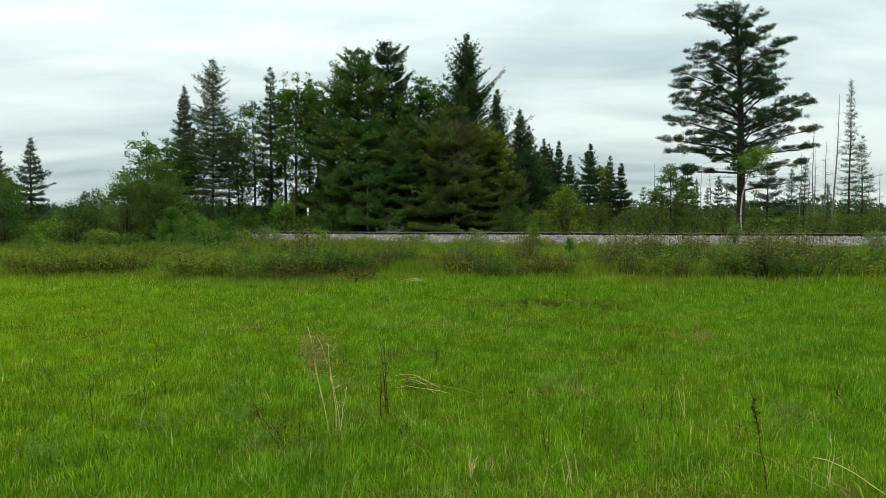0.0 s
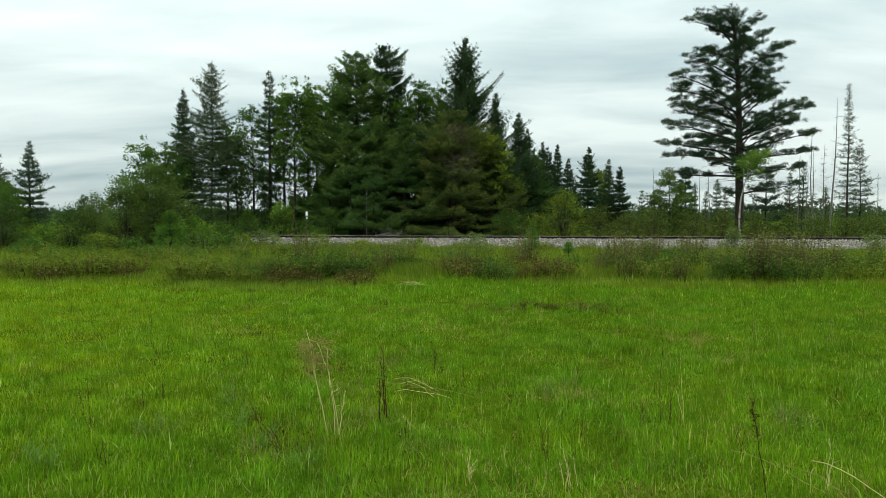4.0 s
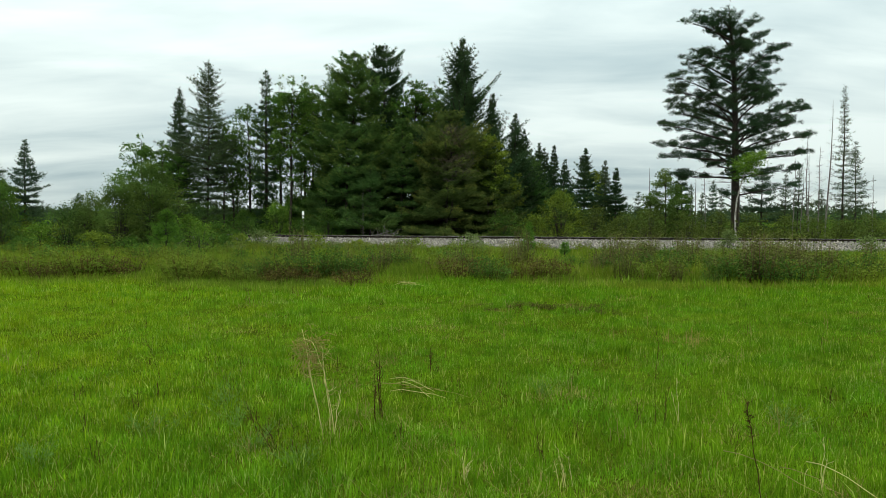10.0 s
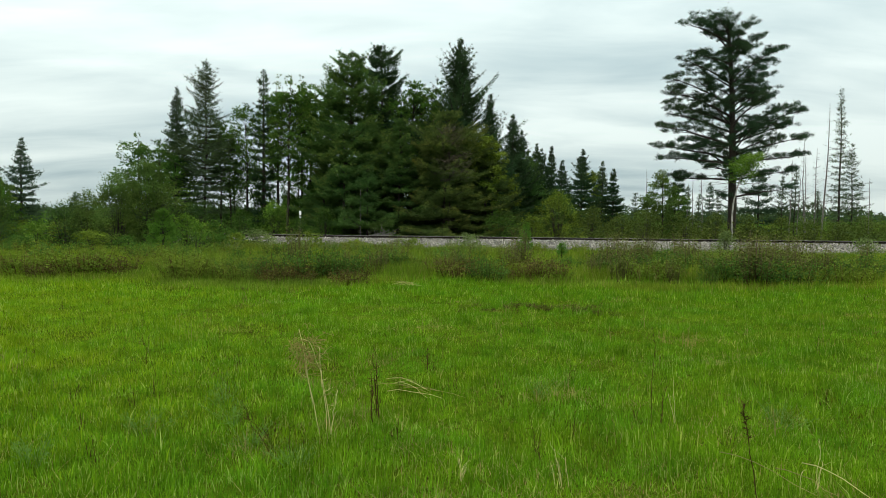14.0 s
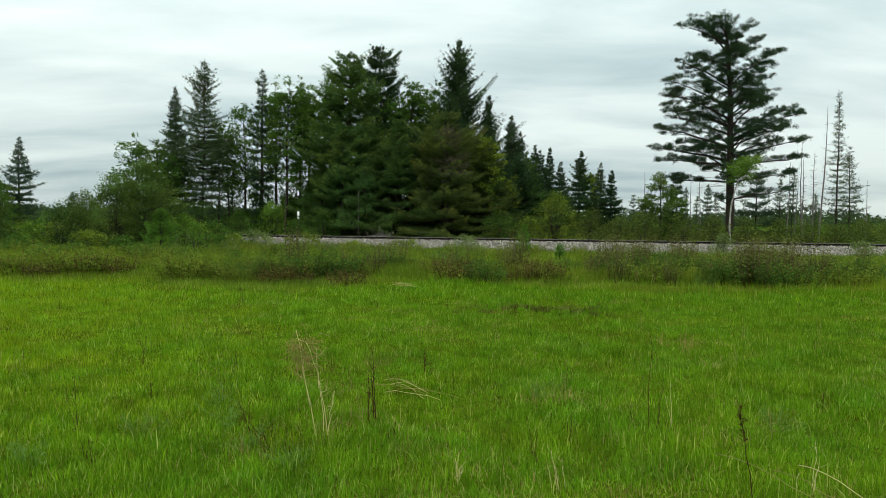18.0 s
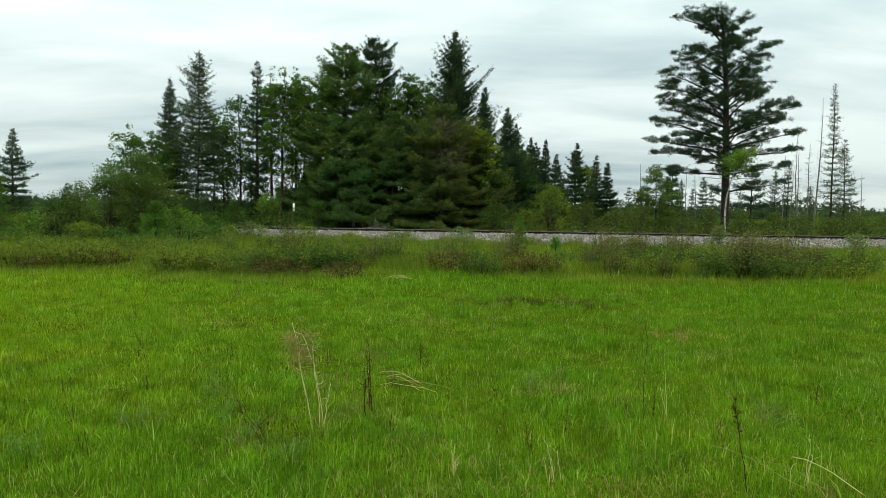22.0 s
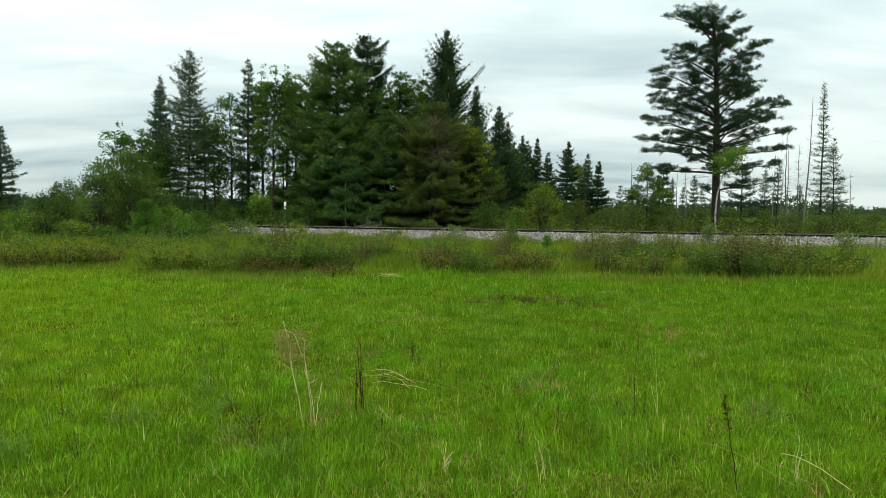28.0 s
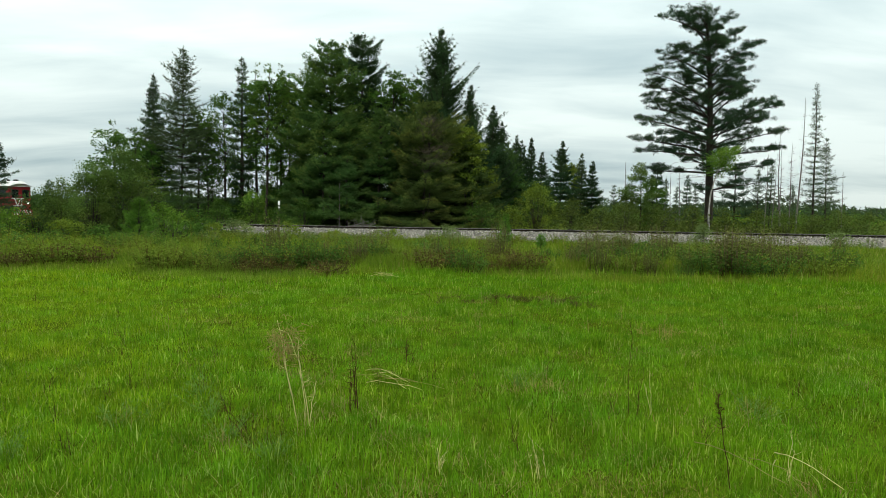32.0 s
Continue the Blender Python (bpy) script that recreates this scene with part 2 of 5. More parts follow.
def ground_mat():
    m, n, l, b = shader("meadow_soil")
    fine = ramp_on(n, l, noise_on(n, l, 14, 8), [(0.32, (0.050, 0.070, 0.008)), (0.55, (0.085, 0.150, 0.010)), (0.75, (0.130, 0.210, 0.016))])
    mid = ramp_on(n, l, noise_on(n, l, 0.45, 5), [(0.35, (0.75, 0.68, 0.6)), (0.65, (1.15, 1.2, 1.05))])
    far = ramp_on(n, l, noise_on(n, l, 0.03, 4), [(0.35, (0.8, 0.75, 0.7)), (0.65, (1.15, 1.1, 1.0))])
    col = blend(n, l, "MULTIPLY", 1.0, blend(n, l, "MULTIPLY", 1.0, fine, mid), far)
    l.new(col, b.inputs["Base Color"])
    b.inputs["Roughness"].default_value = 0.95
    b.inputs["Specular IOR Level"].default_value = 0.0
    bp = n.new("ShaderNodeBump")
    bp.inputs["Strength"].default_value = 0.8
    bp.inputs["Distance"].default_value = 0.05
    l.new(noise_on(n, l, 25, 6), bp.inputs["Height"])
    l.new(bp.outputs[0], b.inputs["Normal"])
    return m


# ---- mesh tools ----
class Soup:
    """Triangles gathered as arrays and made into one mesh."""

    def __init__(self):
        self.v, self.f, self.n = [], [], 0

    def add(self, v, f):
        v = np.asarray(v, dtype=np.float64).reshape(-1, 3)
        self.v.append(v)
        self.f.append(np.asarray(f, dtype=np.int64).reshape(-1, 3) + self.n)
        self.n += len(v)

    def mesh(self, name, material, smooth=False):
        v, f = np.concatenate(self.v), np.concatenate(self.f)
        me = bpy.data.meshes.new(name)
        me.vertices.add(len(v))
        me.vertices.foreach_set("co", v.astype(np.float32).ravel())
        me.loops.add(len(f) * 3)
        me.loops.foreach_set("vertex_index", f.astype(np.int32).ravel())
        me.polygons.add(len(f))
        me.polygons.foreach_set("loop_start", np.arange(0, len(f) * 3, 3, dtype=np.int32))
        me.update(calc_edges=True)
        me.materials.append(material)
        if smooth:
            me.polygons.foreach_set("use_smooth", np.ones(len(f), dtype=bool))
        return me


def part(name, shape, material, parent=None, label="", smooth=False):
    """Links a Soup, a bmesh or a mesh as one object under a thing or a part."""
    if isinstance(shape, Soup):
        me = shape.mesh(name, material, smooth)
    elif isinstance(shape, bmesh.types.BMesh):
        me = bpy.data.meshes.new(name)
        shape.to_mesh(me)
        shape.free()
        me.materials.append(material)
        if smooth:
            me.polygons.foreach_set("use_smooth", np.ones(len(me.polygons), dtype=bool))
    else:
        me = shape
    ob = new(name, me)
    if parent:
        ob.parent = parent
    return tagged(ob, label)


def thing(name, x, y, z, label, category, group="", kind=""):
    e = new(name)
    e.location = (x, y, z)
    return tagged(e, label, category, group, kind)


def unit(a):
    return a / np.maximum(np.linalg.norm(a, axis=-1, keepdims=True), 1e-9)


def tube(soup, pts, radii, sides=6):
    pts, radii = np.asarray(pts, float), np.asarray(radii, float)
    k = len(pts)
    tan = unit(np.gradient(pts, axis=0))
    ref = np.where(np.abs(tan[:, 2:3]) > 0.9, np.array([[1.0, 0, 0]]), np.array([[0, 0, 1.0]]))
    a = unit(np.cross(tan, ref))
    b = np.cross(tan, a)
    w = np.linspace(0, 2 * np.pi, sides, endpoint=False)
    ring = pts[:, None] + radii[:, None, None] * (np.cos(w)[None, :, None] * a[:, None] + np.sin(w)[None, :, None] * b[:, None])
    i, j = np.meshgrid(np.arange(k - 1), np.arange(sides), indexing="ij")
    p, q = i * sides + j, i * sides + (j + 1) % sides
    f = np.concatenate([np.stack([p, q, q + sides], -1).reshape(-1, 3), np.stack([p, q + sides, p + sides], -1).reshape(-1, 3)])
    cap = [(0, s + 1, s) for s in range(1, sides - 1)] + [((k - 1) * sides, (k - 1) * sides + s, (k - 1) * sides + s + 1) for s in range(1, sides - 1)]
    soup.add(ring.reshape(-1, 3), np.concatenate([f, np.array(cap)]))


def sprays(soup, at, toward, k, length, width, loose, rng):
    """k pointed blades of foliage from every place in at, roughly along toward."""
    p, d = np.repeat(at, k, axis=0), np.repeat(toward, k, axis=0)
    if not isinstance(length, float):
        length = np.repeat(length, k)[:, None]
    d = unit(unit(d) + loose * rng.normal(size=p.shape))
    p = p + rng.normal(size=p.shape) * length * 0.25
    ln = length * rng.uniform(0.55, 1.25, (len(p), 1))
    s = unit(np.cross(d, rng.normal(size=p.shape) + np.array([0, 0, 0.7]))) * width * rng.uniform(0.6, 1.2, (len(p), 1))
    v = np.stack([p, p + d * ln * 0.45 + s, p + d * ln, p + d * ln * 0.45 - s], 1)
    i = np.arange(len(p))[:, None] * 4
    soup.add(v.reshape(-1, 3), np.concatenate([i + [0, 1, 2], i + [0, 2, 3]]))


def needles_on(soup, at, toward, k, length, width, loose, rng):
    """k thin needle sprigs, one pointed triangle each, from every place in at."""
    p, d = np.repeat(at, k, axis=0), np.repeat(toward, k, axis=0)
    ln = np.repeat(length, k)[:, None] * rng.uniform(0.55, 1.3, (len(p), 1))
    d = unit(unit(d) + loose * rng.normal(size=p.shape))
    p = p + rng.normal(size=p.shape) * ln * 0.22
    w = unit(np.cross(d, rng.normal(size=p.shape))) * width * rng.uniform(0.7, 1.3, (len(p), 1))
    v = np.stack([p - w, p + w, p + d * ln], 1)
    soup.add(v.reshape(-1, 3), np.arange(len(p))[:, None] * 3 + [0, 1, 2])


def leaves(soup, at, size, rng, flat=0.5):
    nrm = rng.normal(size=at.shape)
    nrm[:, 2] = np.abs(nrm[:, 2]) + flat
    nrm = unit(nrm)
    a = unit(np.cross(nrm, rng.normal(size=at.shape)))
    b = np.cross(nrm, a)
    s = size * rng.uniform(0.6, 1.3, (len(at), 1))
    v = np.stack([at - a * s, at - b * s * 0.6, at + a * s, at + b * s * 0.6], 1)
    i = np.arange(len(at))[:, None] * 4
    soup.add(v.reshape(-1, 3), np.concatenate([i + [0, 1, 2], i + [0, 2, 3]]))


def trunk_line(h, lean, rng, n=9, wob=0.012):
    t = np.linspace(0, 1, n)
    x = lean[0] * t * h + np.cumsum(rng.normal(0, wob * h / n * 2, n)) * (t > 0)
    y = lean[1] * t * h + np.cumsum(rng.normal(0, wob * h / n * 2, n)) * (t > 0)
    return np.stack([x, y, t * h - 0.15 * (t == 0)], 1)


def along(line, t):
    u = np.linspace(0, 1, len(line))
    return np.stack([np.interp(t, u, line[:, i]) for i in range(3)], -1)


# ---- the lie of the land ----
def land(x, y):
    """Height of the ground: level meadow, falling gently to the ditch before the railway."""
    d = y + 0.125 * x
    z = -1.15 * np.clip((d - 24) / 44, 0, 1)
    z = z + 0.05 * np.sin(x * 0.7 + 1.3) * np.sin(y * 0.55) + 0.03 * np.sin(x * 1.9 + y * 1.3)
    return z


GAUGE_R = 170.0
SLOPE = math.atan(-0.125)


def track(s):
    """Centre line of the railway: straight, with a curve away beyond the bushes. Gives x, y and the heading of travel."""
    n = (-math.sin(SLOPE), math.cos(SLOPE))
    if s >= 0:
        return -17.3 + s * math.cos(SLOPE), 76.18 + s * math.sin(SLOPE), SLOPE
    a = s / GAUGE_R
    cx, cy = -17.3 + GAUGE_R * n[0], 76.18 + GAUGE_R * n[1]
    vx, vy = -GAUGE_R * n[0], -GAUGE_R * n[1]
    return cx + vx * math.cos(a) - vy * math.sin(a), cy + vx * math.sin(a) + vy * math.cos(a), SLOPE + a


RAIL_Z = 0.2


def build_ground():
    # one sheet, fine near the meadow, out to the horizon
    xs = np.concatenate([-np.geomspace(2600, 62, 26), np.linspace(-60, 60, 121), np.geomspace(62, 2600, 26)])
    ys = np.concatenate([-np.geomspace(2600, 22, 24), np.linspace(-20, 110, 131), np.geomspace(112, 2600, 30)])
    gx, gy = np.meshgrid(xs, ys, indexing="ij")
    v = np.stack([gx, gy, land(gx, gy)], -1).reshape(-1, 3)
    nx, ny = len(xs), len(ys)
    i, j = np.meshgrid(np.arange(nx - 1), np.arange(ny - 1), indexing="ij")
    p = (i * ny + j).reshape(-1)
    s = Soup()
    s.add(v, np.concatenate([np.stack([p, p + ny, p + ny + 1], -1), np.stack([p, p + ny + 1, p + 1], -1)]))
    tagged(part("ground", s, ground_mat(), smooth=True), "rough green meadow soil reaching to the horizon", "ground", kind="structure")


def blades(soup, x, y, h, w, rng, lean=0.45, plain=False, az=None):
    """Bent grass blades standing on the land; az: the way each one bends."""
    n = len(x)
    z = land(x, y)
    az = rng.uniform(0, 2 * np.pi, n) if az is None else az
    d = np.stack([np.cos(az), np.sin(az), np.zeros(n)], -1)
    fa = rng.uniform(0, 2 * np.pi, n)
    sd = np.stack([np.cos(fa), np.sin(fa), np.zeros(n)], -1) * (w / 2)[:, None]
    p = np.stack([x, y, z - 0.01], -1)
    up = np.array([[0, 0, 1.0]])
    b = (np.abs(rng.normal(0, lean, n)) * h)[:, None]
    mid = p + up * (h * 0.55)[:, None] + d * b * 0.3
    tip = p + up * (h * 0.97)[:, None] + d * b
    if plain:
        v = np.stack([p - sd, p + sd, tip], 1)
        soup.add(v.reshape(-1, 3), np.arange(n)[:, None] * 3 + [0, 1, 2])
        return
    v = np.stack([p - sd, p + sd, mid + sd * 0.8, mid - sd * 0.8, tip], 1)
    i = np.arange(n)[:, None] * 5
    soup.add(v.reshape(-1, 3), np.concatenate([i + [0, 1, 2], i + [0, 2, 3], i + [3, 2, 4]]))


def lumps(x, y):
    """Patchiness of the sward, between about 0 and 1."""
    return 0.5 + 0.14 * np.sin(x * 1.7 + 2 * np.sin(y * 0.9)) + 0.14 * np.sin(y * 2.3 + 1.5 * np.sin(x * 1.1)) + 0.22 * np.sin(x * 9.1 + 2.5 * np.sin(y * 7.3)) * np.sin(y * 8.3 + 2.5 * np.sin(x * 6.1))


def meadow_end(x, y):
    """0 in the mown meadow, 1 in the rough ground of the ditch, with an uneven border that bulges forward beside the middle."""
    edge = 22.6 + 0.6 * np.sin(x * 0.6 + 1) + 0.4 * np.sin(x * 1.7) - 2.2 * np.exp(-(((x + 5.5) / 3.2) ** 2)) + 1.6 * np.exp(-((x / 1.8) ** 2)) - 1.2 * np.clip((x - 3) / 3, 0, 1)
    return np.clip((y - edge + 0.9) / 1.8, 0, 1)


def build_grass():
    rng = np.random.default_rng(5)
    bands = ((4.6, 8.0, 2900, 0.108, 0.0066, False), (8.0, 12.0, 2000, 0.100, 0.0074, False), (12.0, 18.0, 1250, 0.105, 0.0110, True), (18.0, 27.0, 560, 0.140, 0.0185, True))
    for y0, y1, per, h, w, plain in bands:
        half = 0.80 * y1 + 0.4
        n = int(per * 2 * half * (y1 - y0))
        x, y = rng.uniform(-half, half, n), rng.uniform(y0, y1, n)
        # two thirds of the blades stand in tufts and bend outwards from them
        nt = max(1, n // 26)
        tx, ty, tall_t = rng.uniform(-half, half, nt), rng.uniform(y0, y1, nt), rng.uniform(0.72, 1.5, nt)
        own, in_tuft = rng.integers(0, nt, n), rng.uniform(0, 1, n) < 0.66
        ox, oy = rng.normal(0, 0.050 + 0.003 * y0, n), rng.normal(0, 0.050 + 0.003 * y0, n)
        x, y = np.where(in_tuft, tx[own] + ox, x), np.where(in_tuft, np.clip(ty[own] + oy, y0, y1), y)
        bend = np.where(in_tuft, np.arctan2(oy, ox) + rng.normal(0, 0.6, n), rng.uniform(0, 6.283, n))
        grow = np.where(in_tuft, tall_t[own], 0.72)
        keep = (np.abs(x) < 0.74 * y + 0.8) & (rng.uniform(0, 1, n) < 0.55 + 0.6 * lumps(x, y)) & (rng.uniform(0, 1, n) > meadow_end(x, y))
        x, y, bend, grow = x[keep], y[keep], bend[keep], grow[keep]
        tall = h * grow * rng.uniform(0.5, 1.15, len(x)) * (0.50 + 1.0 * lumps(x + 3, y))
        broad = rng.uniform(0, 1, len(x)) < 0.10
        tall = tall * np.where(broad, 1.35, 1.0)
        wide = w * rng.uniform(0.6, 1.3, len(x)) * np.where(broad, 1.7, 1.0)
        # dry picks yellower blades, more towards -x; wet picks darker green ones, more towards +x
        dry = rng.uniform(0, 1, len(x)) < np.clip((-x / y - 0.10) * 1.6, 0.04, 0.85) * np.clip((y - 5) / 5, 0, 1)
        wet = ~dry & (rng.uniform(0, 1, len(x)) < np.clip((x / y + 0.10) * 3, 0, 0.6) * np.clip((y - 8) / 4, 0, 1))
        for pick, mt, words in ((wet, grass_deep, "darker deep green meadow grass, mostly on the right side"), (~dry & ~wet, grass_near, "fresh bright green meadow grass, uncut"), (dry, grass_gold, "yellow-green meadow grass, mostly on the left side")):
            s = Soup()
            blades(s, x[pick], y[pick], tall[pick], wide[pick], rng, 0.45, plain, bend[pick])
            tagged(part("meadow_grass", s, mt), words, "grass", kind="stuff")
    # flattened dry thatch showing through in patches
    s = Soup()
    for i in range(90):
        cy = 5.2 + 15 * rng.uniform(0, 1) ** 1.3
        cx = rng.uniform(-0.3, 0.66) * cy
        n = 90
        x, y = cx + rng.normal(0, 0.22, n), cy + rng.normal(0, 0.14, n)
        blades(s, x, y, rng.uniform(0.05, 0.13, n), rng.uniform(0.004, 0.009, n), rng, 1.3, True)
    n = 2600
    y = 4.8 + 11 * rng.uniform(0, 1, n) ** 1.4
    x = rng.uniform(-0.72, 0.72, n) * y
    blades(s, x, y, rng.uniform(0.07, 0.17, n), rng.uniform(0.004, 0.008, n), rng, 0.9, True)
    tagged(part("dry_thatch", s, straw_dull), "flattened dry straw-coloured thatch in the grass", "dry grass", kind="stuff")
    # tall rough grass of the ditch and the railway bank
    for d0, d1, per, h, w, mt in ((19.0, 25, 190, 0.25, 0.020, grass_rough), (25, 28, 190, 0.55, 0.024, grass_rough), (28, 42, 85, 0.46, 0.036, grass_rough), (42, 66, 22, 0.55, 0.065, grass_rough), (66, 70.4, 50, 0.48, 0.06, grass_rough), (24, 40, 20, 0.34, 0.034, grass_near), (79, 125, 6, 1.0, 0.10, grass_rough)):
        half = 0.74 * d1 + 6
        n = int(per * 2 * half * (d1 - d0))
        x, d = rng.uniform(-half, half, n), rng.uniform(d0, d1, n)
        y = d - 0.125 * x
        keep = (np.abs(x) < 0.72 * y + 4) & (rng.uniform(0, 1, n) < 0.35 + lumps(x * 0.35, y * 0.3)) & (rng.uniform(0, 1, n) < meadow_end(x, y))
        x, y = x[keep], y[keep]
        s = Soup()
        h = h * np.where((x < -6) & (d0 == 66), 1.7, 1.0)  # ranker growth on the bank beside the bushes
        blades(s, x, y, h * rng.uniform(0.5, 1.3, len(x)), w * rng.uniform(0.6, 1.3, len(x)), rng, 0.4, True)
        tagged(part("rough_grass", s, mt), "tall rough olive-green grass between meadow and railway", "grass", kind="stuff")


build_ground()
build_grass()


# ---- railway ----
def offset_point(s, off, z):
    x, y, a = track(s)
    return (x - math.sin(a) * off, y + math.cos(a) * off, z)


def sweep(soup, profile, s0, s1, step, closed=True):
    ss = np.arange(s0, s1 + 0.01, step)
    rings = np.array([[offset_point(s, o, z) for o, z in profile] for s in ss])
    k, m = rings.shape[:2]
    last = m if closed else m - 1
    i, j = np.meshgrid(np.arange(k - 1), np.arange(last), indexing="ij")
    p, q = i * m + j, i * m + (j + 1) % m
    soup.add(rings.reshape(-1, 3), np.concatenate([np.stack([p, q, q + m], -1).reshape(-1, 3), np.stack([p, q + m, p + m], -1).reshape(-1, 3)]))


def build_railway():
    railway = thing("railway_track", -17.3, 76.18, RAIL_Z, "rusty railway track on pale crushed-stone ballast", "railway track")
    def under(ob):
        ob.parent = railway
        ob.matrix_parent_inverse = Matrix.Translation((17.3, -76.18, -RAIL_Z))
        return ob
    top = RAIL_Z - 0.20
    for side in (-0.7525, 0.7525):
        s = Soup()
        prof = [(-0.075, 0), (0.075, 0), (0.075, 0.014), (0.012, 0.034), (0.012, 0.125), (0.036, 0.14), (0.036, 0.158), (-0.036, 0.158), (-0.036, 0.14), (-0.012, 0.125), (-0.012, 0.034), (-0.075, 0.014)]
        sweep(s, [(side + o, top + z * 1.18) for o, z in prof], -240, 110, 2.0)
        rail = under(part("rail", s, rail_steel, None, "rust-brown steel rail"))
        s = Soup()
        sweep(s, [(side - 0.034, top + 0.187), (side + 0.034, top + 0.187), (side + 0.026, top + 0.200), (side - 0.026, top + 0.200)], -240, 110, 2.0)
        part("running_surface", s, rail_top, rail, "worn shiny top of the rail")
    s = Soup()
    g = -1.35
    sweep(s, [(-4.0, g), (-1.9, -0.16), (-1.45, -0.02), (-0.9, -0.03), (0.9, -0.03), (1.45, -0.02), (1.9, -0.16), (4.0, g)], -240, 110, 2.0, False)
    under(part("ballast_bed", s, ballast_bed, None, "grey crushed-stone ballast bank"))
    # loose stones on the near slope and between the ties
    rng = np.random.default_rng(8)
    n = 13000
    sv = rng.uniform(-30, 68, n)
    off = np.where(rng.uniform(0, 1, n) < 0.85, rng.uniform(-3.9, -1.45, n), rng.uniform(-1.0, 1.6, n))
    off = np.where(np.abs(np.abs(off) - 0.7525) < 0.16, -2.6, off)
    zz = np.interp(off, [-4.0, -1.9, -1.45, -0.9, 0.9, 1.45, 1.9], [g, -0.16, -0.02, -0.03, -0.03, -0.02, -0.16])
    c = np.stack([-17.3 + sv * math.cos(SLOPE) - math.sin(SLOPE) * off, 76.18 + sv * math.sin(SLOPE) + math.cos(SLOPE) * off, zz + 0.015], -1)
    bend = sv < 0
    c[bend] = [offset_point(a, b, z) for a, b, z in zip(sv[bend], off[bend], zz[bend] + 0.015)]
    octa = np.array([(1, 0, 0), (-1, 0, 0), (0, 1, 0), (0, -1, 0), (0, 0, 1), (0, 0, -1)], float)
    tri = np.array([(0, 2, 4), (2, 1, 4), (1, 3, 4), (3, 0, 4), (2, 0, 5), (1, 2, 5), (3, 1, 5), (0, 3, 5)])
    size = rng.uniform(0.04, 0.14, (n, 1, 1)) * rng.uniform(0.6, 1.2, (n, 1, 3))
    size = size * np.where(off > -1.3, 0.5, 1.0)[:, None, None]
    vv = octa[None] * size * rng.uniform(0.7, 1.2, (n, 6, 1))
    ang = rng.uniform(0, 6.28, n)
    ca, sa = np.cos(ang)[:, None], np.sin(ang)[:, None]
    vv = np.stack([vv[..., 0] * ca - vv[..., 1] * sa, vv[..., 0] * sa + vv[..., 1] * ca + vv[..., 2] * 0.4, vv[..., 2]], -1) + c[:, None]
    s = Soup()
    s.add(vv.reshape(-1, 3), (tri[None] + np.arange(n)[:, None, None] * 6).reshape(-1, 3))
    under(tagged(part("loose_ballast", s, stone, None, "pale grey crushed ballast stones"), kind="stuff"))
    # ties
    bm = bmesh.new()
    bmesh.ops.create_cube(bm, size=1.0)
    bmesh.ops.scale(bm, vec=(0.25, 2.6, 0.18), verts=bm.verts)
    bmesh.ops.bevel(bm, geom=bm.edges, offset=0.015, segments=1, affect="EDGES")
    me = bpy.data.meshes.new("railway_tie")
    bm.to_mesh(me)
    bm.free()
    me.materials.append(tie_wood)
    for i in range(210):
        x, y, a = track(-36 + i * 0.5)
        t = new("railway_tie", me)
        t.parent = railway
        t.location = (x + 17.3, y - 76.18, top - 0.09 - RAIL_Z + 0.004)
        t.rotation_euler = (0, 0, a + rng.normal(0, 0.01))


build_railway()


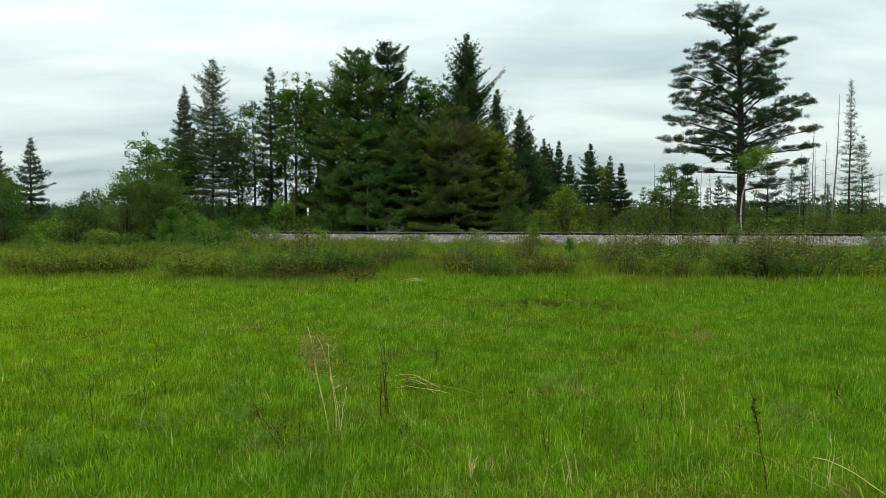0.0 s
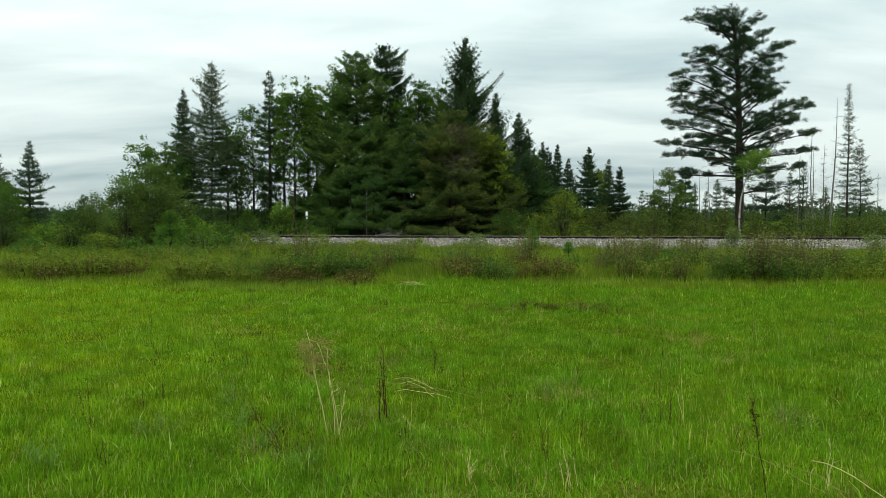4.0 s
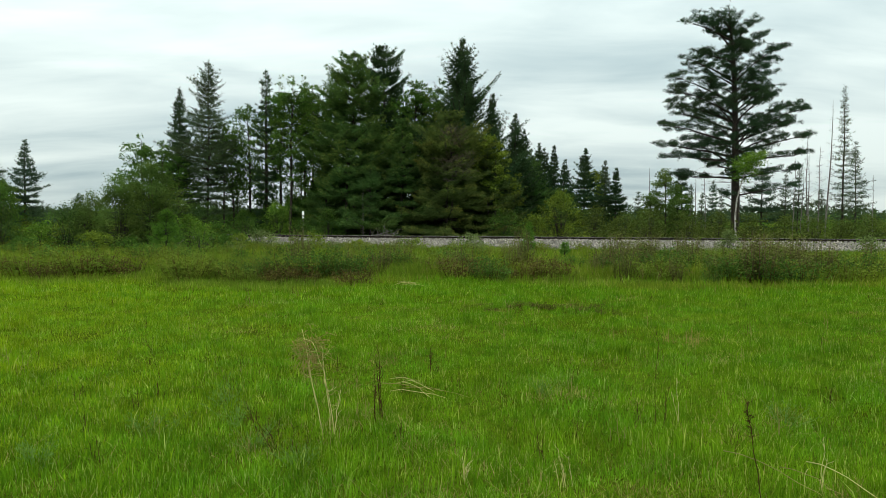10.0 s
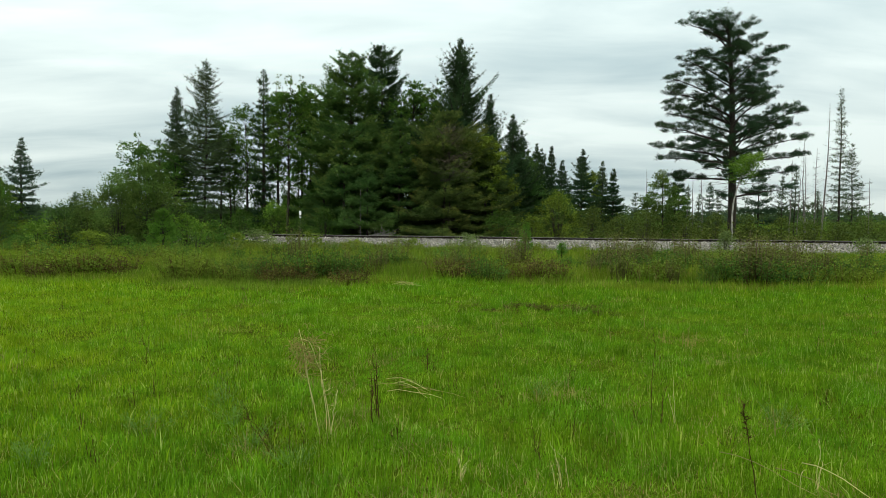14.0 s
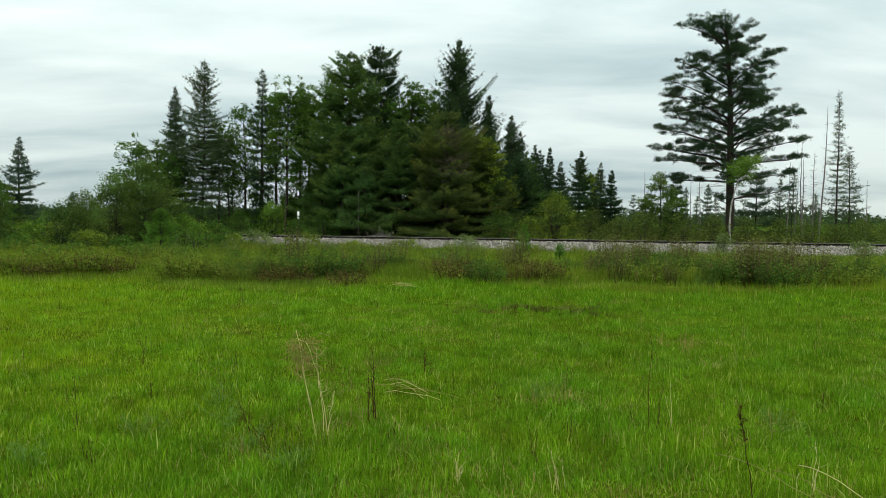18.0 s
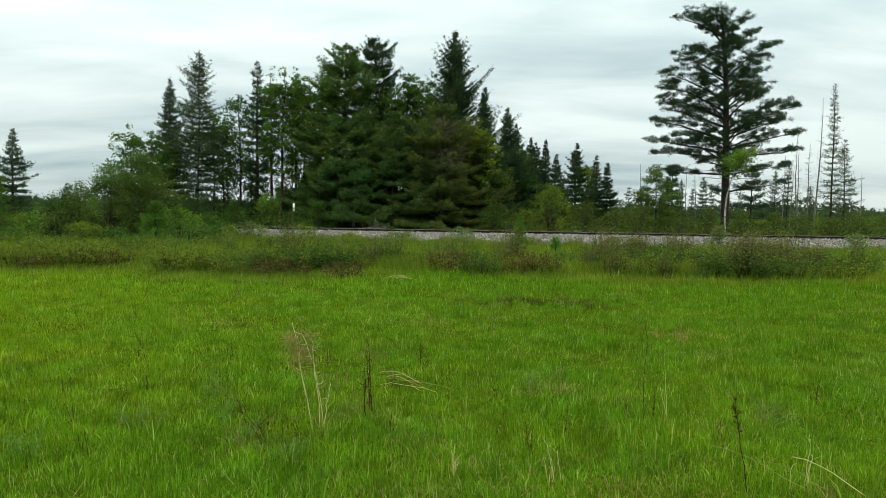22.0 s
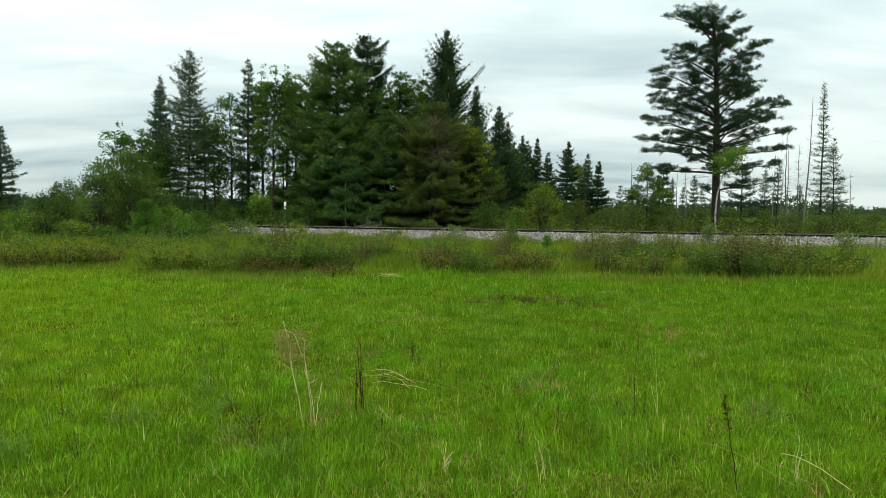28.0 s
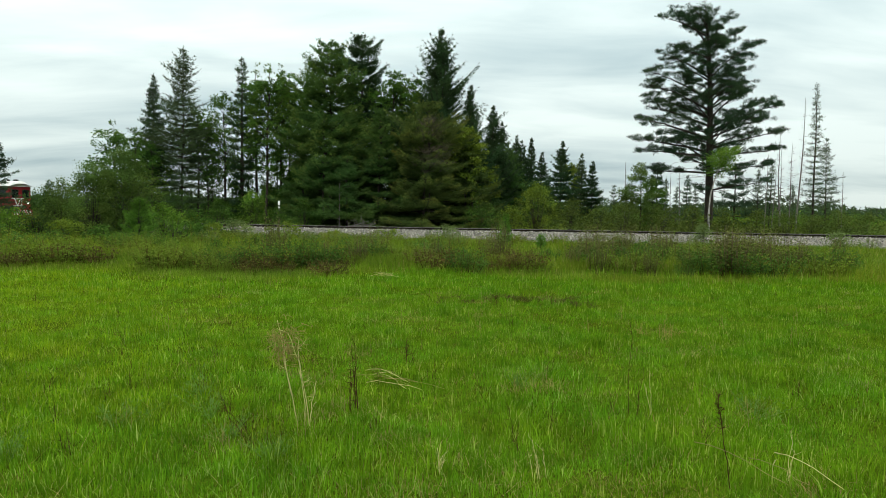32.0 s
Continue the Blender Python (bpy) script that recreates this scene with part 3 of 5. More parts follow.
# ---- trees ----
def conifer(name, label, x, y, z, h, width, seed, needles, start, shape, rise, curl, gap, dense, blade, flat, bare, per=6, bark_m=None, young=None, side=0.42, even=0.5, top=1.0, girth=0.011):
    """Trunk, whorls of limbs and a crown of needle sprigs set along flat sprays of branchlets. shape: outline against height;
    rise: limb angle below and above; curl: how far the tips turn up; gap: metres between whorls; side: reach of the branchlets."""
    rng = np.random.default_rng(seed)
    tree = thing(name, x, y, z, label, "tree")
    line = trunk_line(h, (rng.normal(0, 0.008), rng.normal(0, 0.008)), rng)
    tt = np.linspace(0, 1, len(line))
    s = Soup()
    tube(s, line, (girth * h + 0.04) * (1 - tt) ** 0.8 + 0.012, 7)
    part("trunk", s, bark_m or bark, tree, smooth=True)
    limbs, crown, fresh = Soup(), Soup(), Soup()
    at, to, size, tipness = [], [], [], []
    t = start
    turn = rng.uniform(0, 6.28)
    lean_az = rng.uniform(0, 6.28)
    while t < 0.99:
        u = (t - start) / (1 - start)
        turn += 1.0
        level = 1 + (rng.uniform(0.62, 1.2) - 1) * even * 2
        for j in range(per if u < 0.92 else 4):
            az = turn + j * 6.283 / per + rng.normal(0, 0.3)
            ln = width * shape(u) * level * rng.uniform(0.60, 1.15) * (1 + 0.14 * math.cos(az - lean_az)) + 0.07
            d = np.array([math.cos(az), math.sin(az), 0])
            sd = np.array([-d[1], d[0], 0])
            e = math.tan(radians(min(46, rise[0] + (rise[1] - rise[0]) * u + rng.normal(0, 6))))
            q = np.linspace(0, 1, 6)[:, None]
            base = along(line, min(0.995, t + rng.normal(0, 0.10) * gap / h))
            curve = base + d * q * ln + np.array([0, 0, 1.0]) * (e * q - curl * q + curl * 1.25 * q ** 2.5) * ln + sd * rng.normal(0, 0.06) * ln * q * q
            tube(limbs, curve, np.linspace(0.010 + 0.012 * ln, 0.006, 6), 4)
            n = int(dense * (2 + 5 * (1 - u) + 11 * ln + 3.0 * ln * ln)) + 1
            nb = max(3, int(2.6 * ln))
            k = np.clip(np.round((1 - (1 - bare) * rng.uniform(0, 1, n) ** 0.62) * nb) / nb + rng.normal(0, 0.015, n), 0, 1)
            out = rng.uniform(0, 1, n) ** 0.8 * (side * ln * (1.10 - k) + 0.10)
            hand = np.where((np.round(k * nb).astype(int) + (rng.uniform(0, 1, n) < 0.5)) % 2 == 0, 1.0, -1.0)
            way = d * 0.62 + sd * (hand * 0.85)[:, None]
            p = along(curve, k) + way * out[:, None]
            p[:, 2] += rng.normal(0, flat, n) + 0.10 * out * (curl > 0)
            at.append(p)
            size.append(np.full(n, top + (1 - top) * (1 - u) ** 0.5))
            to.append(way + np.array([0, 0, 0.12 + 0.42 * u]))
            tipness.append((k > 0.72) & (p[:, 2] > along(curve, k)[:, 2] - 0.02))
        t += gap / h * (0.55 + 0.6 * (1 - u)) * rng.uniform(0.75, 1.25)
    n = 9
    p = along(line, rng.uniform(0.965, 1.0, n))
    at.append(p + rng.normal(0, 0.03, (n, 3)))
    size.append(np.full(n, 0.7))
    to.append(np.tile(np.array([[0, 0, 1.0]]), (n, 1)) + rng.normal(0, 0.45, (n, 3)))
    tipness.append(np.zeros(n, bool))
    at, to, size, tipness = np.concatenate(at), np.concatenate(to), np.concatenate(size), np.concatenate(tipness)
    new_growth = tipness & (rng.uniform(0, 1, len(at)) < 0.5) if young else np.zeros(len(at), bool)
    needles_on(crown, at[~new_growth], to[~new_growth], 4, blade[0] * size[~new_growth], blade[1], 0.55, rng)
    tagged(part("branchwork", limbs, bark_m or bark, tree), kind="stuff")
    part("crown", crown, needles, tree)
    if young:
        needles_on(fresh, at[new_growth], to[new_growth], 4, blade[0] * size[new_growth], blade[1], 0.55, rng)
        part("young_growth", fresh, young, tree, "lighter green new shoots")
    return tree


def spruce(x, y, z, h, width, seed, needles, dense=1.0):
    return conifer("spruce_tree", "dark green spruce tree with a pointed crown", x, y, z, h, width, seed, needles, 0.05,
                   lambda u: 1.55 * (1 - u) ** 1.05 * min(1, 0.7 + 2 * u), (-4, 34), 0.12, 0.66, 1.35 * dense, (0.32, 0.030), 0.05, 0.03, 7, top=0.5, even=0.55)


def upswept(x, y, z, h, width, seed, needles, dense=1.0):
    return conifer("spruce_tree", "tall dark green spruce with upswept pointed boughs", x, y, z, h, width, seed, needles, 0.06,
                   lambda u: 1.22 * (1 - u) ** 1.0 * min(1, 0.7 + 2 * u), (10, 52), 0.22, 0.60, 2.0 * dense, (0.29, 0.024), 0.05, 0.06, 7, top=0.8, side=0.30, even=0.5)


def pine(x, y, z, h, width, seed, needles, dense=1.0, young=None, blunt=0.66):
    return conifer("pine_tree", "bushy dark green pine tree with layered boughs", x, y, z, h, width, seed, needles, 0.05,
                   lambda u: 1.2 * (1 - u) ** blunt * min(1, 0.85 + 0.8 * u), (4, 30), 0.16, 1.25, 2.3 * dense, (0.33, 0.030), 0.075, 0.16, 8, young=young, top=0.8, side=0.46, even=0.55)


def larch(x, y, z, h, width, seed, needles, dense=1.0):
    return conifer("larch_tree", "slender feathery blue-green larch tree", x, y, z, h, width, seed, needles, 0.12,
                   lambda u: 1.2 * (1 - u) ** 0.85 * min(1, 0.5 + 1.8 * u), (0, 40), 0.10, 0.75, 1.15 * dense, (0.32, 0.024), 0.06, 0.05, 6, top=0.85, side=0.36, even=0.6, girth=0.005)


def snag(x, y, z, h, width, seed):
    rng = np.random.default_rng(seed)
    tree = thing("dead_tree", x, y, z, "bare grey dead tree with short broken twigs", "dead tree")
    line = trunk_line(h, (rng.normal(0, 0.015), rng.normal(0, 0.015)), rng, wob=0.02)
    s = Soup()
    tube(s, line, np.linspace(0.006 * h + 0.025, 0.015, len(line)), 6)
    part("trunk", s, bark_grey, tree, smooth=True)
    s = Soup()
    for t in rng.uniform(0.2, 0.97, int(h * 5)):
        az = rng.uniform(0, 6.28)
        ln = width * (1.15 - t) * rng.uniform(0.4, 1.3)
        d = np.array([math.cos(az), math.sin(az), rng.uniform(-0.1, 0.45)])
        b = along(line, t)
        tube(s, [b, b + d * ln * 0.5, b + d * ln + np.array([0, 0, 0.1 * ln])], [0.022, 0.016, 0.008], 4)
    tagged(part("branchwork", s, bark_grey, tree), kind="stuff")


def broadleaf(x, y, z, h, width, seed, leaf, low=0.28, leaf_size=0.17, name="broadleaf_tree", label="tall thin-trunked leafy green tree", bark_m=None, lean=0.0, fill=1.0):
    rng = np.random.default_rng(seed)
    tree = thing(name, x, y, z, label, "tree")
    limbs, crown, tr = Soup(), Soup(), Soup()
    line = trunk_line(h * 0.94, (rng.normal(0, 0.02), rng.normal(0, 0.02)), rng, wob=0.02)
    line[:, 0] += lean * h * np.linspace(0, 1, len(line)) ** 4
    tube(tr, line, np.linspace(0.009 * h + 0.03, 0.02, len(line)), 7)
    part("trunk", tr, bark_m or bark, tree, smooth=True)
    cl = []
    nb = int(10 + h * 1.7)
    for i in range(nb):
        t = low + (0.97 - low) * (i / nb) ** 0.8
        u = (t - low) / (1 - low)
        az = i * 2.399 + rng.normal(0, 0.5)
        ln = 1.15 * width * (0.5 + 0.75 * math.sin(math.pi * min(1, 0.2 + 0.78 * u))) * rng.uniform(0.5, 1.05)
        e = math.tan(radians(rng.uniform(22, 52)))
        d = np.array([math.cos(az), math.sin(az), 0])
        q = np.linspace(0, 1, 5)[:, None]
        curve = along(line, t * 0.93) + d * q * ln + np.array([0, 0, 1.0]) * (e * q - 0.35 * e * q * q) * ln
        curve[1:] += rng.normal(0, 0.04 * ln, (4, 3))
        tube(limbs, curve, np.linspace(0.012 + 0.012 * ln, 0.008, 5), 4)
        for j in range(int(3 + ln * 1.2)):
            c = along(curve, rng.uniform(0.45, 1.05)) + rng.normal(0, 0.2, 3) * ln * np.array([1, 1, 0.7])
            tube(limbs, [along(curve, 0.5), c], [0.012, 0.005], 3)
            cl.append((c, rng.uniform(0.35, 0.75)))
    for t in rng.uniform(0.86, 1.02, 9):
        cl.append((along(line, min(1, t)) + rng.normal(0, 0.3, 3) + np.array([0, 0, max(0, t - 1) * h]), rng.uniform(0.3, 0.55)))
    for c, r in cl:
        n = int(37 * fill * r / 0.5)
        p = np.clip(rng.normal(size=(n, 3)), -1.5, 1.5) * np.array([1, 1, 0.6]) * r * 0.55 + c
        leaves(crown, p, leaf_size * 0.92, rng)
    tagged(part("branchwork", limbs, bark_m or bark, tree), kind="stuff")
    part("crown", crown, leaf, tree)
    return tree


def bush(x, y, z, h, width, seed, leaf, leaf_size=0.09, label="", name="bush", amount=0.62):
    """Many stems from one root and a lumpy dome of leaf clumps."""
    rng = np.random.default_rng(seed)
    tree = thing(name, x, y, z, label or "dense leafy green bush", "bush")
    stems, crown = Soup(), Soup()
    lob = rng.uniform(0, 6.28, 4)
    n = int(24 + 14 * h * width)
    for i in range(n):
        az = rng.uniform(0, 6.28)
        r = rng.uniform(0, 1) ** 0.55
        hh = rng.uniform(0.12, 1.0)
        lumpy = 1 + 0.16 * math.sin(3 * az + lob[0]) + 0.12 * math.sin(5 * hh * 3 + lob[1] + az)
        rad = width * r * math.sqrt(max(0.02, 1 - (max(0, hh - 0.25) / 0.78) ** 2)) * lumpy
        c = np.array([math.cos(az) * rad, math.sin(az) * rad, hh * h * (1 + 0.08 * math.sin(2 * az + lob[2]))])
        if i % 3 == 0:
            tube(stems, [(c[0] * 0.12, c[1] * 0.12, -0.08), (c[0] * 0.5, c[1] * 0.5, c[2] * 0.55), c], [0.018 + 0.004 * h, 0.014, 0.006], 4)
        rr = rng.uniform(0.55, 1.1) * min(0.55, 0.16 * (h + width) * 0.5 + 0.12)
        m = int(31 * amount)
        p = np.clip(rng.normal(size=(m, 3)), -1.4, 1.4) * np.array([1, 1, 0.75]) * rr * 0.7 + c
        p = p[p[:, 2] > 0.02]
        if len(p):
            leaves(crown, p, leaf_size, rng)
    tagged(part("branchwork", stems, bark, tree), kind="stuff")
    part("foliage", crown, leaf, tree)
    return tree


def big_pine():
    """The lone old pine: long limbs that rise and level out, with dense needle pads on their outer halves and bare wood within."""
    rng = np.random.default_rng(77)
    h = 30.3
    tree = thing("old_pine_tree", 39.0, 92.0, -1.15, "tall old pine with an open crown of flat dark needle pads", "tree")
    line = trunk_line(h, (-0.022, 0.0), rng, 12, 0.004)
    line[:, 0] -= 0.9 * np.linspace(0, 1, 12) ** 5
    s = Soup()
    tt = np.linspace(0, 1, 12)
    tube(s, line, 0.53 * (1 - tt) ** 0.6 + 0.05, 10)
    part("trunk", s, bark, tree, smooth=True)
    # the great limbs: where they leave the trunk, how far they reach to one side or the other, how high they end
    great = [(26.3, -6.8, 29.0), (25.0, -4.8, 30.0), (21.0, -7.7, 24.2), (18.2, -8.7, 21.9), (16.7, -9.3, 20.0), (15.8, -9.4, 18.9), (14.7, -9.3, 17.4),
             (13.0, -10.9, 15.6), (11.3, -10.8, 13.4), (10.6, -9.5, 11.7), (8.6, -8.3, 9.3), (25.5, 3.6, 29.3), (23.5, 5.1, 27.8), (21.0, 7.2, 26.0), (19.6, 6.3, 24.3),
             (17.2, 7.0, 21.4), (18.4, 5.7, 22.7), (14.6, 10.0, 18.8), (14.0, 10.2, 17.7), (13.2, 9.0, 16.2), (11.8, 10.9, 14.6), (10.6, 10.7, 12.3), (8.5, 8.3, 10.1), (6.3, 8.6, 7.8), (5.5, -2.4, 6.8)]
    plan = [(z0, abs(reach) / math.cos(a), z1, a if reach > 0 else math.pi - a, 1.0) for z0, reach, z1 in great for a in (rng.uniform(-0.16, 0.20),)]
    plan = [(z0, ln * (0.86 if math.cos(az) > 0 else 0.95), z1 - 0.35, az, full) for z0, ln, z1, az, full in plan]
    # lesser limbs between the great ones
    for i in range(12):
        z0 = 9.5 + 15.5 * (i + rng.uniform(0, 1)) / 12
        ln = rng.uniform(4.2, 7.2) * (1 - 0.35 * max(0, (z0 - 14) / 12))
        plan.append((z0, ln, z0 + ln * rng.uniform(0.28, 0.55), (0.0 if i % 2 else math.pi) + rng.uniform(-0.7, 0.7), 0.9))
    # limbs towards and away from the meadow, shorter and more upright, and the tuft of the top
    for i in range(36):
        z0 = 8.0 + 17.5 * (i + rng.uniform(0, 1)) / 36
        ln = rng.uniform(2.6, 6.2) * (1 - 0.45 * max(0, (z0 - 15) / 12))
        plan.append((z0, ln, z0 + ln * rng.uniform(0.22, 0.55), (0.5 if i % 2 else -0.5) * math.pi + rng.uniform(-0.75, 0.75), 0.8))
    for i in range(9):
        z0 = rng.uniform(25.0, 28.6)
        plan.append((z0, rng.uniform(1.2, 3.0), min(30.6, z0 + rng.uniform(1.2, 2.6)), rng.uniform(0, 6.28), 0.8))
    crown, at, to = Soup(), [], []
    up = np.array([0, 0, 1.0])
    for z0, ln, z1, az, full in plan:
        d = np.array([math.cos(az), math.sin(az), 0])
        sd = np.array([-d[1], d[0], 0])
        q = np.linspace(0, 1, 9)[:, None]
        climb = z1 - z0
        root = along(line, min(0.98, z0 / h))
        curve = root + d * q * ln + up * climb * (1.35 * q - 0.35 * q ** 3) + sd * np.sin(q * rng.uniform(2.5, 5)) * ln * rng.normal(0, 0.035) + rng.normal(0, 0.010 * ln, (9, 3)) * q
        curve[:, 2] += (curve[-1, 2] > root[2] + climb) * (root[2] + climb - curve[-1, 2]) * q[:, 0]
        limb = Soup()
        tube(limb, curve, np.linspace(0.045 + 0.015 * ln, 0.016, 9), 6)
        # side branches fan out along the outer two thirds, each ending in a long flat pad
        nb = int(3 + ln * 1.35 * full)
        for j in range(nb):
            k = 1.0 if j == 0 else rng.uniform(0.30, 0.98)
            out = 0 if j == 0 else rng.uniform(0.3, 0.20 * ln + 0.6) * rng.choice((-1, 1))
            foot = along(curve, max(0.08, k - rng.uniform(0.10, 0.2)))
            c0 = along(curve, k) + sd * out + d * abs(out) * 0.1 + up * rng.uniform(0.05, 0.55)
            tube(limb, [foot, (foot + c0) / 2 + up * -0.08, c0], [0.034, 0.022, 0.010], 4)
            for b in range(rng.integers(2, 5)):
                rx, rz = rng.uniform(0.30, 0.62), rng.uniform(0.18, 0.36)
                cc = c0 + d * rng.normal(0, 0.42) + sd * rng.normal(0, 0.35) + up * rng.normal(0.02, 0.13)
                tube(limb, [c0 + up * -0.05, cc + up * -0.08], [0.012, 0.006], 3)
                m = int(72 * rx)
                g = unit(rng.normal(size=(m, 3))) * (rng.uniform(0, 1, (m, 1)) ** 0.5) * np.array([rx, rx * 0.8, rz])
                at.append(cc + g[:, :1] * d + g[:, 1:2] * sd + g[:, 2:] * up)
                to.append(g[:, :1] * d + g[:, 1:2] * sd + g[:, 2:] * up * 0.5 + up * 0.28 + d * 0.08)
        part("limb", limb, bark, tree)
    for t in rng.uniform(0.93, 1.0, 14):
        c0 = along(line, t) + rng.normal(0, 0.5, 3) * np.array([1, 1, 0.3])
        at.append(c0 + rng.normal(size=(40, 3)) * np.array([0.30, 0.30, 0.2]))
        to.append(rng.normal(size=(40, 3)) * 0.6 + up)
    at, to = np.concatenate(at), np.concatenate(to)
    needles_on(crown, at, to, 4, np.full(len(at), 0.23), 0.021, 0.7, rng)
    part("crown", crown, needle_pine, tree)
    # dead boughs under the living crown, fine and drooping
    s = Soup()
    for t in rng.uniform(0.14, 0.36, 46):
        az = rng.uniform(0, 6.28)
        ln = rng.uniform(1.2, 5.2)
        b = along(line, t)
        d = np.array([math.cos(az), math.sin(az), rng.uniform(-0.22, 0.12)])
        e = b + d * ln
        tube(s, [b, b + d * ln * 0.6 + up * 0.1, e], [0.035, 0.022, 0.008], 4)
        for k in range(5):
            f = b + (e - b) * rng.uniform(0.4, 1.0)
            tube(s, [f, f + rng.normal(0, 0.45, 3) * np.array([1, 1, 0.5])], [0.012, 0.005], 3)
    tagged(part("dead_wood", s, bark_grey, tree, "bare grey dead branches"), kind="stuff")


spruce(-45.6, 72.0, -1.10, 10.4, 3.0, 11, needle_dull)
pine(-46.2, 108.0, -1.15, 8.6, 2.6, 95, needle_dark)
spruce(-43.3, 74.0, -1.15, 11.2, 2.7, 12, needle_blue, 0.85)
larch(-30.2, 92.0, -1.15, 23.4, 6.3, 13, needle_dull, 1.05)
spruce(-35.0, 96.0, -1.15, 20.7, 3.7, 14, needle_dark, 1.1)
broadleaf(-36.7, 88.0, -1.15, 13.6, 1.98, 15, leaf_mid, fill=0.5)
broadleaf(-26.4, 98.0, -1.15, 20.3, 2.84, 16, leaf_mid, 0.3, fill=0.5)
pine(-23.2, 96.0, -1.15, 23.2, 2.4, 17, needle_dark, 0.5)
broadleaf(-19.7, 94.0, -1.15, 22.5, 2.72, 18, leaf_mid, 0.34, fill=0.65)
broadleaf(-17.3, 98.0, -1.15, 22.8, 2.36, 19, leaf_mid, 0.32, fill=0.65)
broadleaf(-29.1, 100.0, -1.15, 15.5, 2.73, 20, leaf_dark, fill=0.4)
pine(-10.7, 90.0, -1.15, 24.4, 6.4, 21, needle_deep, 1.2, needle_tip, 0.5)
spruce(11.7, 100.0, -1.15, 15.8, 4.02, 90, needle_dark, 1.2)
spruce(15.6, 103.0, -1.15, 13.5, 3.48, 91, needle_dark, 1.2)
spruce(13.2, 98.0, -1.15, 12.7, 3.62, 92, needle_deep, 1.2)
spruce(17.9, 101.0, -1.15, 11.6, 2.76, 93, needle_dark, 1.2)
pine(-7.3, 98.0, -1.15, 26.8, 5.0, 22, needle_dark, 1.1, None, 0.42)
broadleaf(-3.2, 96.0, -1.15, 22.9, 3.86, 23, leaf_mid)
upswept(3.1, 94.0, -1.15, 27.0, 9.3, 24, needle_dark, 1.1)
pine(1.1, 84.0, -1.15, 16.1, 7.6, 25, needle_olive, 1.0, needle_tip_olive)
pine(-11.2, 86.0, -1.15, 14.5, 4.6, 32, needle_deep, 1.0, needle_tip)
broadleaf(6.1, 87.0, -1.15, 14.0, 2.66, 26, leaf_olive)
upswept(10.1, 95.0, -1.15, 17.3, 4.0, 27, needle_dark)
pine(-4.5, 86.0, -1.15, 15.2, 5.2, 33, needle_deep, 1.0, needle_tip)
spruce(15.0, 104.0, -1.15, 14.3, 2.51, 28, needle_dark, 1.5)
spruce(17.4, 106.0, -1.15, 14.2, 2.56, 29, needle_dark, 1.5)
spruce(22.3, 108.0, -1.15, 14.0, 3.30, 30, needle_dark, 1.5)
spruce(26.0, 110.0, -1.15, 12.3, 2.30, 31, needle_dull)
spruce(27.1, 108.0, -1.15, 11.1, 2.43, 34, needle_dark, 1.5)
broadleaf(25.7, 114.0, -1.15, 11.8, 1.83, 35, leaf_olive)
broadleaf(27.2, 84.0, -1.15, 9.6, 1.5, 36, leaf_bush, 0.08, 0.12, "sapling_tree", "young light green leafy tree with a pointed crown", fill=1.2)
broadleaf(25.4, 84.0, -1.15, 6.6, 1.2, 74, leaf_bush, 0.08, 0.12, "sapling_tree", "young light green leafy tree with a pointed crown", fill=1.0)
broadleaf(29.3, 86.0, -1.15, 7.0, 1.2, 75, leaf_mid, 0.08, 0.12, "sapling_tree", "young light green leafy tree with a pointed crown", fill=1.0)
pine(36.0, 104.0, -1.15, 10.7, 2.01, 37, needle_dark)
larch(45.9, 118.0, -1.15, 9.6, 2.09, 38, needle_blue)
pine(47.9, 104.0, -1.15, 10.7, 4.18, 39, needle_blue, 0.55)
larch(55.4, 96.0, -1.15, 21.3, 1.8, 40, needle_dull, 0.38)
larch(58.4, 98.0, -1.15, 14.1, 2.6, 41, needle_dull, 0.5)
larch(-65.1, 128.0, -1.15, 7.4, 2.26, 42, needle_dark)
broadleaf(-14.6, 102.0, -1.15, 23.4, 2.46, 61, leaf_mid, 0.4)
broadleaf(-5.5, 102.0, -1.15, 23.3, 3.77, 62, leaf_mid)
broadleaf(-1.0, 100.0, -1.15, 22.3, 3.38, 63, leaf_mid)
upswept(7.4, 97.0, -1.15, 20.2, 4.6, 64, needle_dark)
pine(-14.2, 90.0, -1.15, 12.5, 3.0, 65, needle_deep)
pine(-8.1, 84.0, -1.15, 9.3, 4.73, 66, needle_deep)
pine(6.9, 86.0, -1.15, 11.3, 4.43, 67, needle_olive)
broadleaf(-35.9, 92.0, -1.15, 13.6, 2.07, 70, leaf_mid, fill=0.55)
broadleaf(-33.2, 90.0, -1.15, 11.7, 1.88, 94, leaf_mid, fill=0.5)
broadleaf(-29.2, 96.0, -1.15, 17.0, 2.62, 71, leaf_mid, 0.4, fill=0.45)
broadleaf(-44.2, 70.0, -1.06, 7.6, 1.91, 72, leaf_bush)
broadleaf(-29.6, 104.0, -1.15, 13.0, 1.7, 210, leaf_dark, 0.12, fill=0.36)
broadleaf(-26.2, 105.0, -1.15, 12.0, 1.6, 211, leaf_dark, 0.12, fill=0.36)
broadleaf(-23.4, 104.0, -1.15, 13.5, 1.7, 212, leaf_dark, 0.12, fill=0.36)
broadleaf(-20.6, 106.0, -1.15, 12.5, 1.7, 213, leaf_dark, 0.12, fill=0.36)
broadleaf(-17.6, 104.0, -1.15, 13.0, 1.7, 214, leaf_dark, 0.10, fill=0.36)
snag(51.9, 94.0, -1.15, 19.0, 1.06, 50)
snag(48.6, 92.0, -1.15, 11.9, 1.04, 51)
